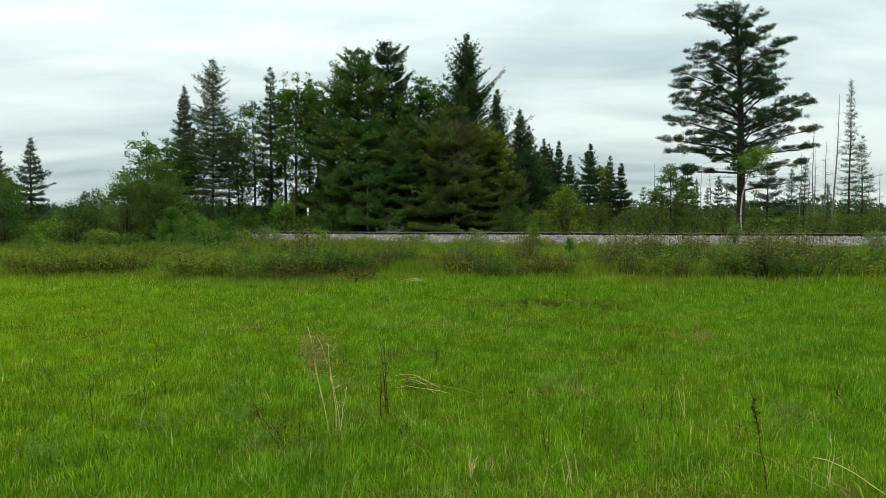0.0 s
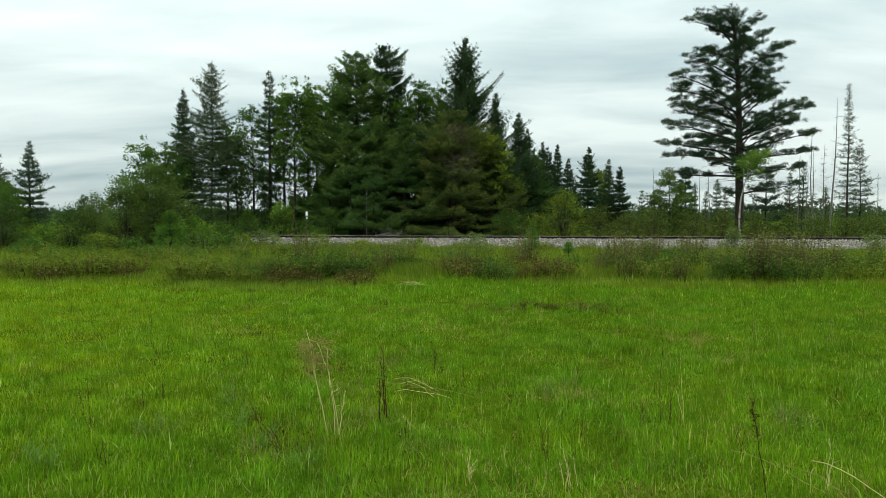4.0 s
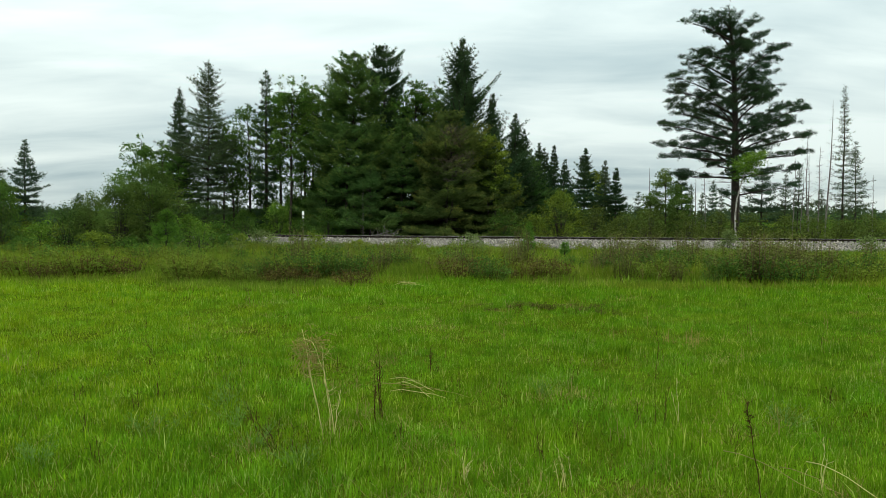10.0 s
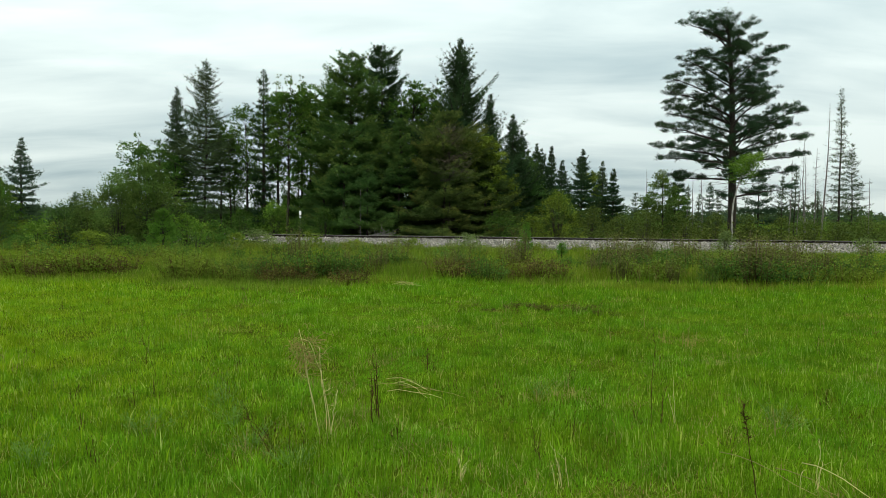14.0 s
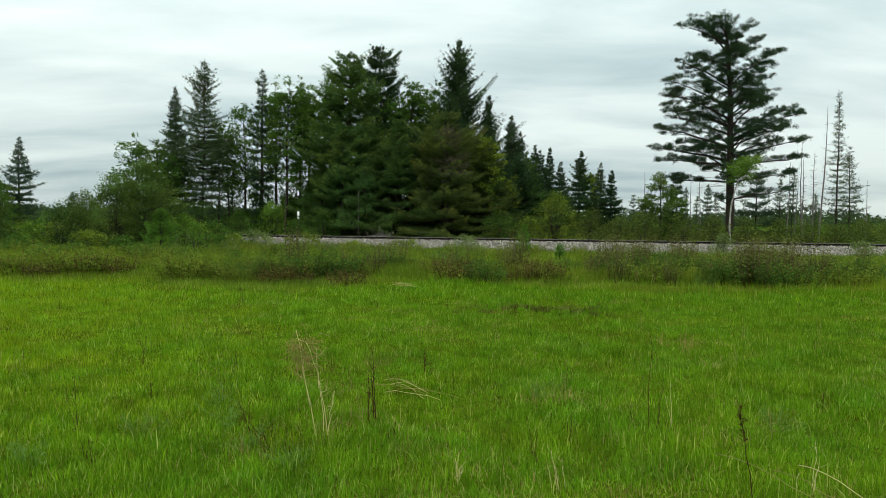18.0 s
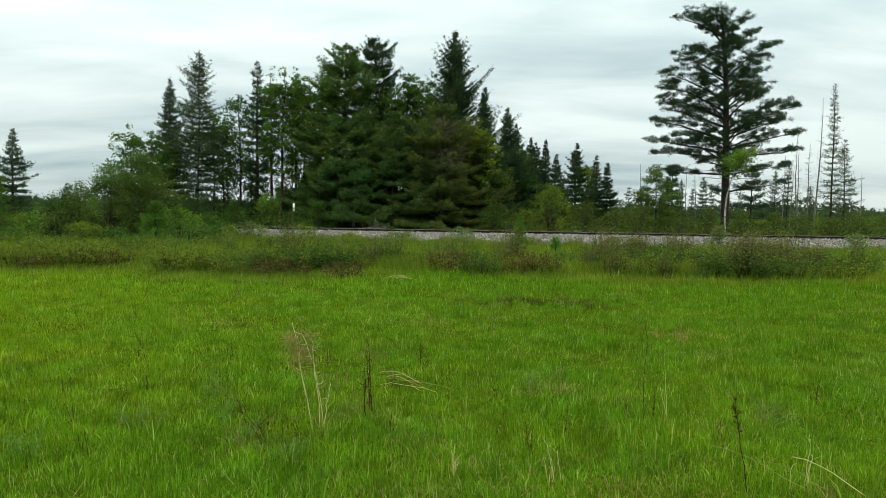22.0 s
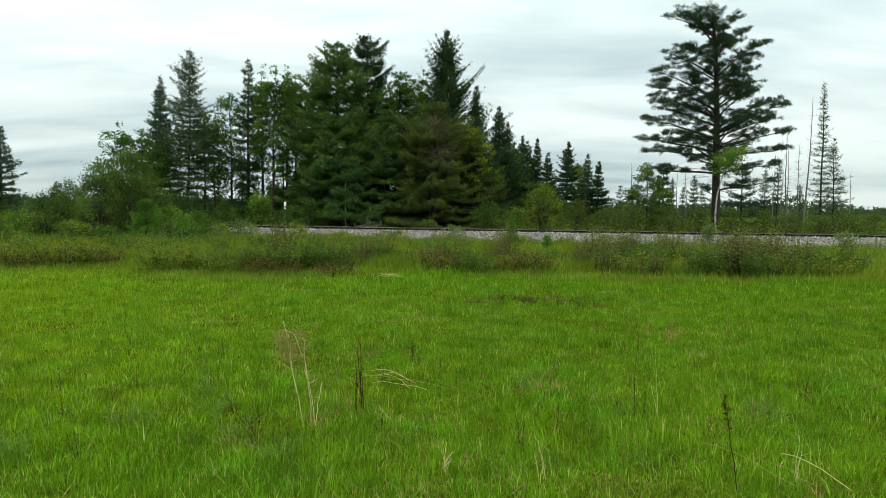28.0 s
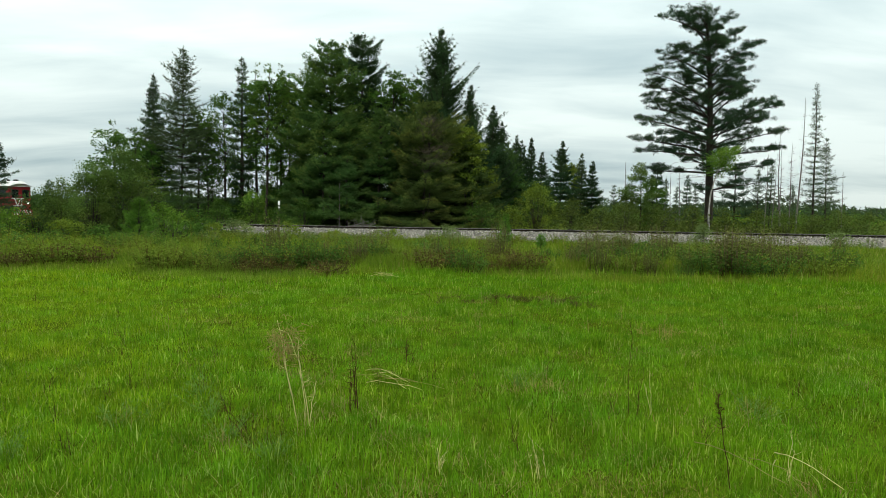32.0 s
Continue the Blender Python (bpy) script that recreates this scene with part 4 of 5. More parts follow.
snag(27.1, 90.0, -1.15, 9.7, 0.58, 52)
snag(47.6, 92.0, -1.15, 9.1, 0.74, 53)
broadleaf(-22.1, 98.0, -1.15, 23.3, 1.73, 77, leaf_mid, 0.5, fill=0.6)
broadleaf(-18.6, 99.0, -1.15, 23.8, 1.75, 78, leaf_mid, 0.5, fill=0.6)
larch(31.2, 110.0, -1.15, 7.4, 1.24, 80, needle_dull, 0.6)
larch(38.0, 106.0, -1.15, 8.4, 1.36, 81, needle_dull, 0.6)
larch(40.5, 108.0, -1.15, 7.2, 1.22, 82, needle_dull, 0.6)
larch(42.0, 104.0, -1.15, 6.5, 1.34, 83, needle_dull, 0.6)
larch(50.5, 102.0, -1.15, 9.7, 1.64, 84, needle_dull, 0.6)
larch(50.2, 98.0, -1.15, 10.6, 1.26, 85, needle_dull, 0.6)
larch(56.8, 104.0, -1.15, 7.7, 1.34, 86, needle_dull, 0.6)
snag(48.4, 96.0, -1.15, 11.6, 0.93, 56)
snag(36.5, 100.0, -1.15, 9.6, 0.64, 57)
snag(58.4, 94.0, -1.15, 9.2, 0.76, 58)
snag(51.1, 97.0, -1.15, 14.4, 1.50, 59)
snag(53.2, 98.0, -1.15, 13.4, 1.60, 99)
snag(36.6, 96.0, -1.15, 9.9, 1.00, 83)
snag(35.1, 98.0, -1.15, 8.4, 1.00, 87)
snag(-8.8, 82.0, -1.15, 6.5, 0.53, 54)
conifer("dead_tree", "bare grey-brown dead conifer with fine twigs", 1.7, 82.0, -1.15, 13.8, 2.8, 96, twig_dead, 0.55,
        lambda u: 1.1 * (1 - u) ** 0.5, (5, 50), 0.1, 0.5, 0.9, (0.30, 0.010), 0.1, 0.1, 6, bark, girth=0.004)
big_pine()
broadleaf(34.0, 80.0, -1.15, 11.8, 1.25, 60, leaf_bright, 0.74, 0.10, "birch_tree", "slim pale-barked birch with bright fresh leaves", bark_birch, 0.24)


def far_forest():
    """Woods along the horizon, one ragged belt."""
    rng = np.random.default_rng(9)
    s = Soup()
    n = 4200
    ang = rng.uniform(radians(-48), radians(48), n)
    dist = rng.uniform(420, 900, n)
    x, y = np.sin(ang) * dist, np.cos(ang) * dist
    hh = rng.uniform(7, 14, n) * (0.75 + 0.25 * np.sin(ang * 23) * np.sin(ang * 7 + 1))
    at, to = [], []
    for i in range(n):
        k = 7
        t = rng.uniform(0.02, 1, k) ** 0.8
        r = (1 - t) * hh[i] * 0.22 + 0.2
        az = rng.uniform(0, 6.28, k)
        at.append(np.stack([x[i] + np.cos(az) * r, y[i] + np.sin(az) * r, -1.2 + t * hh[i]], -1))
        to.append(np.stack([np.cos(az), np.sin(az), rng.uniform(-0.2, 1.2, k)], -1))
    at = np.concatenate(at)
    needles_on(s, at, np.concatenate(to), 4, np.full(len(at), 2.2), 0.55, 0.5, rng)
    tagged(part("distant_forest", s, needle_dull), "low dark belt of distant mixed forest", "forest", kind="stuff")


far_forest()

bush(-26.5, 59.0, -0.83, 6.0, 2.47, 101, leaf_bush, leaf_size=0.075, amount=2.2)
bush(-41.7, 67.5, -1.0, 5.8, 2.3, 97, leaf_mid, leaf_size=0.08, amount=1.3)
bush(-39.6, 68.0, -1.0, 2.6, 1.6, 208, leaf_olive, leaf_size=0.075, amount=1.0)
bush(-44.6, 68.5, -1.0, 7.0, 2.6, 207, leaf_dark, leaf_size=0.09, amount=1.0)
bush(-39.6, 63.0, -0.9, 3.4, 1.7, 98, leaf_olive, leaf_size=0.08, amount=1.2)
bush(-29.6, 60.0, -0.84, 4.7, 1.64, 100, leaf_bush, leaf_size=0.075, amount=1.5)
bush(-25.0, 62.0, -0.91, 7.3, 2.69, 102, leaf_bush, leaf_size=0.075, amount=2.3)
bush(-26.1, 96.0, -1.15, 3.6, 1.85, 170, leaf_mid, leaf_size=0.16, amount=0.6)
bush(-22.6, 96.0, -1.15, 5.0, 1.85, 171, leaf_mid, leaf_size=0.16, amount=0.6)
bush(-19.5, 96.0, -1.15, 6.2, 1.85, 172, leaf_mid, leaf_size=0.16, amount=0.6)
bush(-16.8, 96.0, -1.15, 7.2, 1.85, 173, leaf_mid, leaf_size=0.16, amount=0.6)
bush(-43.0, 66.5, -0.97, 2.1, 1.50, 180, leaf_olive, leaf_size=0.11)
bush(-40.3, 66.1, -0.97, 1.7, 1.49, 181, leaf_mid, leaf_size=0.11)
bush(-37.7, 65.7, -0.97, 1.8, 1.48, 182, leaf_bush, leaf_size=0.11)
bush(-35.8, 66.5, -0.99, 2.0, 1.50, 183, leaf_olive, leaf_size=0.11)
bush(-33.2, 66.1, -0.99, 2.1, 1.49, 184, leaf_mid, leaf_size=0.11)
bush(-30.6, 65.7, -0.99, 1.7, 1.48, 185, leaf_bush, leaf_size=0.11)
bush(-28.5, 66.5, -1.02, 1.8, 1.50, 186, leaf_olive, leaf_size=0.11)
bush(-26.0, 66.1, -1.02, 1.9, 1.49, 187, leaf_mid, leaf_size=0.11)
bush(-23.4, 65.7, -1.01, 2.1, 1.48, 188, leaf_bush, leaf_size=0.11)
bush(-21.3, 66.5, -1.04, 2.2, 1.50, 189, leaf_olive, leaf_size=0.11)
bush(-18.8, 66.1, -1.04, 1.8, 1.49, 190, leaf_mid, leaf_size=0.11)
bush(-16.3, 100.0, -1.15, 8.8, 3.54, 150, leaf_dark, leaf_size=0.24, amount=0.5)
bush(-11.5, 100.0, -1.15, 10.4, 3.54, 151, leaf_dark, leaf_size=0.24, amount=0.5)
bush(-6.7, 100.0, -1.15, 9.6, 3.54, 152, leaf_dark, leaf_size=0.24, amount=0.5)
bush(-1.9, 100.0, -1.15, 10.4, 3.54, 153, leaf_dark, leaf_size=0.24, amount=0.5)
bush(2.9, 100.0, -1.15, 9.6, 3.54, 154, leaf_dark, leaf_size=0.24, amount=0.5)
bush(7.7, 100.0, -1.15, 8.8, 3.54, 155, leaf_dark, leaf_size=0.24, amount=0.5)
bush(12.5, 100.0, -1.15, 8.0, 3.54, 156, leaf_dark, leaf_size=0.24, amount=0.5)
bush(17.3, 100.0, -1.15, 6.4, 3.54, 157, leaf_dark, leaf_size=0.24, amount=0.5)
bush(-31.5, 60.0, -0.84, 3.9, 1.93, 103, leaf_dark)
bush(-32.8, 58.0, -0.78, 2.3, 1.59, 104, leaf_bright)
bush(-37.4, 60.0, -0.82, 4.1, 1.83, 105, leaf_dark)
bush(-40.4, 62.0, -0.86, 5.4, 2.49, 106, leaf_dark)
bush(-21.2, 60.0, -0.87, 2.9, 1.64, 107, leaf_bright)
bush(-20.6, 66.0, -1.03, 2.5, 1.59, 108, leaf_mid)
bush(13.9, 80.0, -1.15, 6.0, 2.96, 109, leaf_olive)
bush(-22.1, 80.0, -1.15, 3.7, 1.93, 110, leaf_mid)
bush(-18.7, 82.0, -1.15, 4.8, 1.98, 111, leaf_bright)
bush(-12.8, 82.0, -1.15, 3.9, 1.85, 112, leaf_mid)
bush(7.5, 80.0, -1.15, 3.7, 2.57, 113, leaf_mid)
bush(10.8, 79.0, -1.15, 3.5, 1.91, 114, leaf_olive)
bush(18.6, 84.0, -1.15, 4.4, 2.70, 115, leaf_marsh)
bush(21.8, 82.0, -1.15, 3.7, 2.37, 116, leaf_marsh)
bush(24.1, 80.0, -1.15, 4.1, 2.19, 117, leaf_marsh)
bush(28.6, 80.0, -1.15, 3.7, 2.57, 118, leaf_marsh)
bush(32.7, 82.0, -1.15, 3.9, 2.37, 119, leaf_marsh)
bush(35.7, 80.0, -1.15, 3.6, 2.32, 120, leaf_marsh)
bush(40.6, 82.0, -1.15, 3.4, 2.64, 121, leaf_marsh)
bush(42.8, 80.0, -1.15, 3.2, 2.32, 122, leaf_marsh)
bush(47.2, 82.0, -1.15, 3.1, 2.64, 123, leaf_marsh)
bush(49.3, 80.0, -1.15, 3.5, 2.57, 124, leaf_marsh)
bush(53.7, 82.0, -1.15, 3.4, 2.64, 125, leaf_marsh)
bush(-28.2, 84.0, -1.15, 4.6, 2.30, 126, leaf_dark)
bush(-32.6, 84.0, -1.15, 5.6, 2.70, 127, leaf_dark)
bush(3.0, 66.0, -1.11, 1.6, 1.80, 128, leaf_pale)
bush(25.7, 62.0, -1.08, 2.1, 1.10, 129, leaf_pale)
bush(36.9, 60.0, -1.06, 1.6, 1.35, 130, leaf_pale)
bush(-16.7, 66.0, -1.04, 1.8, 2.12, 131, leaf_pale)
bush(-17.6, 62.0, -0.94, 1.4, 1.70, 132, leaf_olive)
bush(-18.6, 58.0, -0.83, 1.6, 1.40, 133, leaf_mid)
bush(-25.3, 52.0, -0.65, 1.5, 1.67, 134, leaf_olive)
bush(-22.8, 52.0, -0.66, 1.2, 1.42, 135, leaf_mid)
bush(-31.4, 54.0, -0.68, 1.1, 1.74, 136, leaf_mid)
bush(-12.6, 70.0, -1.15, 1.7, 2.03, 137, leaf_olive)
bush(-7.9, 68.0, -1.12, 1.0, 1.64, 138, leaf_olive)
bush(-2.4, 68.0, -1.14, 1.2, 1.86, 139, leaf_olive)
bush(-21.8, 56.0, -0.77, 1.1, 1.53, 140, leaf_olive)
bush(-15.4, 80.0, -1.15, 3.0, 1.67, 141, leaf_mid)
bush(-19.6, 100.0, -1.15, 5.4, 3.70, 150, leaf_dark)
bush(-14.9, 96.0, -1.15, 4.9, 3.55, 151, leaf_dark)
bush(-11.2, 97.0, -1.15, 5.5, 3.59, 152, leaf_dark)
bush(-7.2, 95.0, -1.15, 5.0, 3.51, 153, leaf_dark)
bush(-3.4, 97.0, -1.15, 5.5, 3.59, 154, leaf_dark)
bush(0.5, 96.0, -1.15, 5.0, 3.55, 155, leaf_dark)
bush(5.0, 94.0, -1.15, 5.3, 3.48, 156, leaf_dark)
bush(9.3, 92.0, -1.15, 4.7, 3.40, 157, leaf_dark)
bush(-25.4, 104.0, -1.15, 4.7, 3.85, 158, leaf_dark)
bush(-30.4, 104.0, -1.15, 4.7, 3.85, 159, leaf_dark)
bush(-35.4, 104.0, -1.15, 4.7, 3.85, 160, leaf_dark)


# ---- thickets and shrubs of the ditch ----
def conifer_sapling(x, y, z, h, width, seed, needles):
    return conifer("pine_sapling", "young light green pine sapling among rough grass", x, y, z, h, width, seed, needles, 0.03,
                   lambda u: (1 - u) ** 0.75, (14, 50), 0.15, 0.34, 2.2, (0.20, 0.015), 0.05, 0.12, even=0.8, top=0.8)


conifer_sapling(-20.1, 52.0, -0.68, 3.2, 1.9, 201, needle_young)
conifer_sapling(-21.3, 54.0, -0.74, 2.3, 1.3, 204, needle_young)
bush(-18.2, 54.0, -0.76, 2.4, 1.2, 205, leaf_bright, leaf_size=0.06)
conifer_sapling(7.2, 56.0, -0.86, 2.6, 0.75, 202, needle_young)
conifer_sapling(8.3, 46.0, -0.60, 1.1, 0.55, 203, needle_young)


def shrub(x, y, z, h, width, seed, leaf, label, wands, per_wand, leaf_size, twig):
    """A low shrub of upright wands with small leaves along them."""
    rng = np.random.default_rng(seed)
    sh = thing("shrub", x, y, z, label, "shrub", "shrubs of the ditch")
    st, lv = Soup(), Soup()
    at = []
    for i in range(wands):
        az, r = rng.uniform(0, 6.28), width * rng.uniform(0, 1) ** 0.6
        top = np.array([math.cos(az) * r, math.sin(az) * r, h * rng.uniform(0.5, 1.1)])
        foot = np.array([top[0] * 0.6, top[1] * 0.6, -0.05])
        tube(st, [foot, top], [0.010, 0.004], 3)
        k = rng.uniform(0.25, 1.05, per_wand)
        at.append(foot + (top - foot) * k[:, None] + rng.normal(0, 0.075, (per_wand, 3)))
    leaves(lv, np.concatenate(at), leaf_size, rng)
    part("wand", st, twig, sh)
    part("foliage", lv, leaf, sh)
    return sh


def build_shrubs():
    rng = np.random.default_rng(31)
    kinds = {
        "rust": [shrub(-8 + i * 2.5, 30, -0.2, 0.6, 0.75, 300 + i, leaf_rust, "low rust-brown twiggy shrub in the ditch", 34, 18, 0.042, dark_stem) for i in range(3)],
        "grey": [shrub(12 + i * 2.5, 33, -0.3, 1.5, 0.55, 310 + i, twig_grey, "upright grey-brown shrub with sparse leaves", 40, 24, 0.036, wand_grey) for i in range(3)],
        "green": [shrub(-15 + i * 2.5, 36, -0.3, 0.8, 0.8, 320 + i, leaf_mid, "low leafy green shrub in rough grass", 32, 34, 0.040, dark_stem) for i in range(3)],
        "olive": [shrub(-5 + i * 2.5, 44, -0.5, 0.8, 0.9, 330 + i, leaf_olive, "low olive-green shrub in rough grass", 32, 34, 0.040, dark_stem) for i in range(3)],
        "pale": [shrub(4 + i * 2.5, 58, -0.9, 0.9, 0.9, 340 + i, leaf_pale, "pale green leafy shrub beside the railway bank", 30, 26, 0.046, dark_stem) for i in range(2)],
    }
    # stretches of the ditch: kind, how many, x against y from and to, distance from and to
    beds = (("rust", 14, -0.26, -0.10, 22.5, 28), ("rust", 12, 0.01, 0.18, 25, 29), ("rust", 6, -0.66, -0.36, 24.5, 29), ("olive", 5, -0.66, -0.36, 25, 30), ("green", 4, -0.34, -0.16, 22.5, 26), ("olive", 7, -0.36, -0.16, 23, 28), ("rust", 4, -0.28, -0.18, 22.5, 25), ("olive", 8, -0.36, -0.04, 23, 27), ("green", 10, 0.30, 0.62, 23, 28), ("olive", 10, 0.38, 0.64, 23, 32), ("grey", 34, 0.22, 0.52, 23.5, 36), ("green", 16, 0.05, 0.62, 23.8, 28), ("olive", 14, 0.05, 0.62, 24, 30), ("rust", 8, 0.22, 0.5, 24, 28),
            ("grey", 10, -0.20, 0.16, 27, 34), ("grey", 4, 0.5, 0.66, 24, 34), ("green", 22, -0.30, 0.60, 27, 34), ("green", 6, -0.36, -0.12, 23.5, 26), ("green", 22, -0.66, 0.66, 34, 50),
            ("olive", 36, -0.66, 0.66, 36, 66), ("olive", 26, -0.5, 0.66, 28, 38), ("pale", 20, -0.45, 0.66, 54, 68), ("olive", 34, -0.34, -0.08, 64, 69.5), ("olive", 14, -0.1, 0.08, 62, 69), ("pale", 12, -0.3, 0.08, 63, 69), ("olive", 16, 0.08, 0.6, 64, 69), ("green", 18, -0.62, -0.2, 42, 66), ("olive", 18, -0.66, -0.25, 40, 66))
    far = {}
    for kind, n, u0, u1, d0, d1 in beds:
        for i in range(n):
            d = rng.uniform(d0, d1)
            x = rng.uniform(u0, u1) * d
            y = min(d, 70.0 - 0.125 * x - 0.6)
            m = pose(x, y, float(land(x, y)), 0, 0, rng.uniform(0, 360))
            if d0 >= 34:
                # beyond the ditch the growth runs together
                k = rng.uniform(0.5, 1.2)
                m = m @ Matrix.Diagonal((k * rng.uniform(0.9, 1.4), k * rng.uniform(0.9, 1.4), k, 1.0))
                for ch in kinds[kind][i % len(kinds[kind])].children:
                    v = np.empty(len(ch.data.vertices) * 3)
                    ch.data.vertices.foreach_get("co", v)
                    f = np.empty(len(ch.data.polygons) * 3, int)
                    ch.data.polygons.foreach_get("vertices", f)
                    far.setdefault(ch.data.materials[0].name, Soup()).add(v.reshape(-1, 3) @ np.array(m.to_3x3()).T + np.array(m.translation), f.reshape(-1, 3))
                continue
            c = copy_thing(kinds[kind][i % len(kinds[kind])], m)
            k = rng.uniform(0.5, 1.2)
            c.scale = (k * rng.uniform(0.9, 1.4), k * rng.uniform(0.9, 1.4), k)

    for mname, s in far.items():
        tagged(part("bank_scrub", s, bpy.data.materials[mname]), "low mixed scrub on the bank before the railway", "scrub", kind="stuff")
    # small rust shrub copies: a brown patch in the meadow and a dark one by the border
    for i in range(30):
        x, y = (rng.uniform(0.5, 4.2), rng.uniform(15.8, 17.6)) if i < 26 else (rng.uniform(-6.1, -5.4), rng.uniform(20.0, 20.6))
        c = copy_thing(kinds["rust"][i % 3], pose(x, y, float(land(x, y)), 0, 0, rng.uniform(0, 360)))
        k = rng.uniform(0.11, 0.20)
        c.scale = (k * 1.5, k, k)


build_shrubs()


def thicket():
    """Willow and alder scrub of the wet ground beyond the railway."""
    rng = np.random.default_rng(41)
    for band, mt, d0, d1, h0, h1, n in ((0, leaf_marsh, 80, 130, 1.2, 2.6, 420), (1, leaf_marsh, 82, 150, 1.4, 3.2, 380), (2, leaf_mid, 120, 260, 2.0, 4.5, 420)):
        s = Soup()
        for i in range(n):
            d = rng.uniform(d0, d1)
            x = rng.uniform(-0.72, 0.72) * d
            h = rng.uniform(h0, h1)
            if x < 0.1 * d and band < 2:
                h *= 0.8
            m = 60
            p = rng.normal(size=(m, 3)) * np.array([h * 0.42, h * 0.42, h * 0.26]) + np.array([x, d - 0.125 * x, -1.15 + h * 0.5])
            leaves(s, p[p[:, 2] > -1.1], 0.09 + 0.0010 * d, rng)
        tagged(part("marsh_scrub", s, mt), "low willow and alder scrub on the marsh", "scrub", kind="stuff")


thicket()


# ---- dead wood by the line and the white stand-in plates ----
def branch_pile():
    rng = np.random.default_rng(51)
    for k, (x, y, ln) in enumerate(((-6.2, 78.6, 2.6), (-5.4, 78.2, 2.0), (-6.9, 79.0, 3.0))):
        z = -0.80
        lg = thing("fallen_branch", x, y, z, "bare grey fallen branch beside the railway", "dead branch", "dead branches by the line")
        s = Soup()
        a = rng.normal(0, 0.3)
        d = np.array([math.cos(a), math.sin(a), 0.10])
        pts = [d * ln * (q - 0.5) + np.array([0, 0, 0.75 + 0.4 * q]) + rng.normal(0, 0.06, 3) for q in np.linspace(0, 1, 6)]
        pts[0][2] = -0.05
        tube(s, pts, np.linspace(0.10, 0.03, 6), 6)
        part("stem", s, bark_grey, lg, smooth=True)
        s = Soup()
        for i in range(12):
            b = along(np.array(pts), rng.uniform(0.25, 1))
            e = rng.normal(size=3) * 0.4
            e[2] = abs(e[2]) + 0.15
            tube(s, [b, b + e * 0.6, b + e + rng.normal(0, 0.06, 3)], [0.025, 0.016, 0.007], 4)
        part("twig", s, bark_grey, lg)


branch_pile()


def bm_box(bm, size, at, bevel=0.0):
    made = bmesh.ops.create_cube(bm, size=1.0)["verts"]
    bmesh.ops.scale(bm, vec=size, verts=made)
    bmesh.ops.translate(bm, vec=at, verts=made)
    if bevel:
        es = list({e for v in made for e in v.link_edges})
        bmesh.ops.bevel(bm, geom=es, offset=bevel, segments=2, affect="EDGES")


def box(size, at, bevel=0.0):
    bm = bmesh.new()
    bm_box(bm, size, at, bevel)
    return bm


def disc(r, depth, at, axis="X", seg=20):
    bm = bmesh.new()
    bmesh.ops.create_cone(bm, cap_ends=True, segments=seg, radius1=r, radius2=r, depth=depth)
    turn = Matrix.Rotation(radians(90), 4, "Y" if axis == "X" else "X") if axis != "Z" else Matrix.Identity(4)
    bmesh.ops.transform(bm, matrix=Matrix.Translation(at) @ turn, verts=bm.verts)
    return bm


white_paint = rough_mat("white_paint", [(0.3, (0.66, 0.66, 0.63)), (0.7, (0.82, 0.82, 0.80))], 4, 0.5, 0.05)
# made-up post whose white plates imitate a bright gap to the sky
marker = thing("marker_post", -16.2, 84.5, -1.15, "white plates on a post, standing in for a bright sky gap between the trees", "marker post")
part("post", box((0.12, 0.12, 3.6), (0, 0, 1.75), 0.02), bark_grey, marker)
part("plate", box((0.26, 0.04, 0.50), (0, -0.085, 3.75), 0.01), white_paint, marker)
part("plate", box((0.24, 0.04, 0.30), (0, -0.085, 3.25), 0.01), white_paint, marker)


# ---- dry weeds of the meadow ----

def weed(x, y, h, lean, mat_, seed, label, stems=1, fan=8, fan_len=0.2, fan_from=0.6, r=0.004, name="dry_weed"):
    rng = np.random.default_rng(seed)
    w = thing(name, x, y, float(land(x, y)), label, "weed")
    r *= 0.85
    for i in range(stems):
        k = 1.0 if i == 0 else rng.uniform(0.45, 0.95)
        foot = np.array([rng.normal(0, 0.05), rng.normal(0, 0.05), -0.03]) * (i > 0) + np.array([0, 0, -0.02])
        top = foot + np.array([lean[0] + rng.normal(0, 0.06) * (i > 0), lean[1] + rng.normal(0, 0.06), 1.0]) * h * k
        q = np.linspace(0, 1, 7)[:, None]
        ln = foot + (top - foot) * q + rng.normal(0, 0.016 * h, (7, 3)) * q
        s = Soup()
        tube(s, ln, np.linspace(r, r * 0.5, 7), 5)
        stalk = part("stalk", s, mat_, w)
        for j in range(fan):
            b = along(ln, rng.uniform(fan_from, 1.0))
            d = unit(rng.normal(size=3) * np.array([0.6, 0.6, 0.45]) + np.array([lean[0], lean[1], 0.75]))
            m = b + d * fan_len * rng.uniform(0.3, 0.7)
            e = m + unit(d + rng.normal(0, 0.65, 3)) * fan_len * rng.uniform(0.3, 0.7)
            s = Soup()
            tube(s, [b, m, e], [r * 0.6, r * 0.5, r * 0.3], 3)
            part("side_shoot", s, mat_, stalk)
    return w


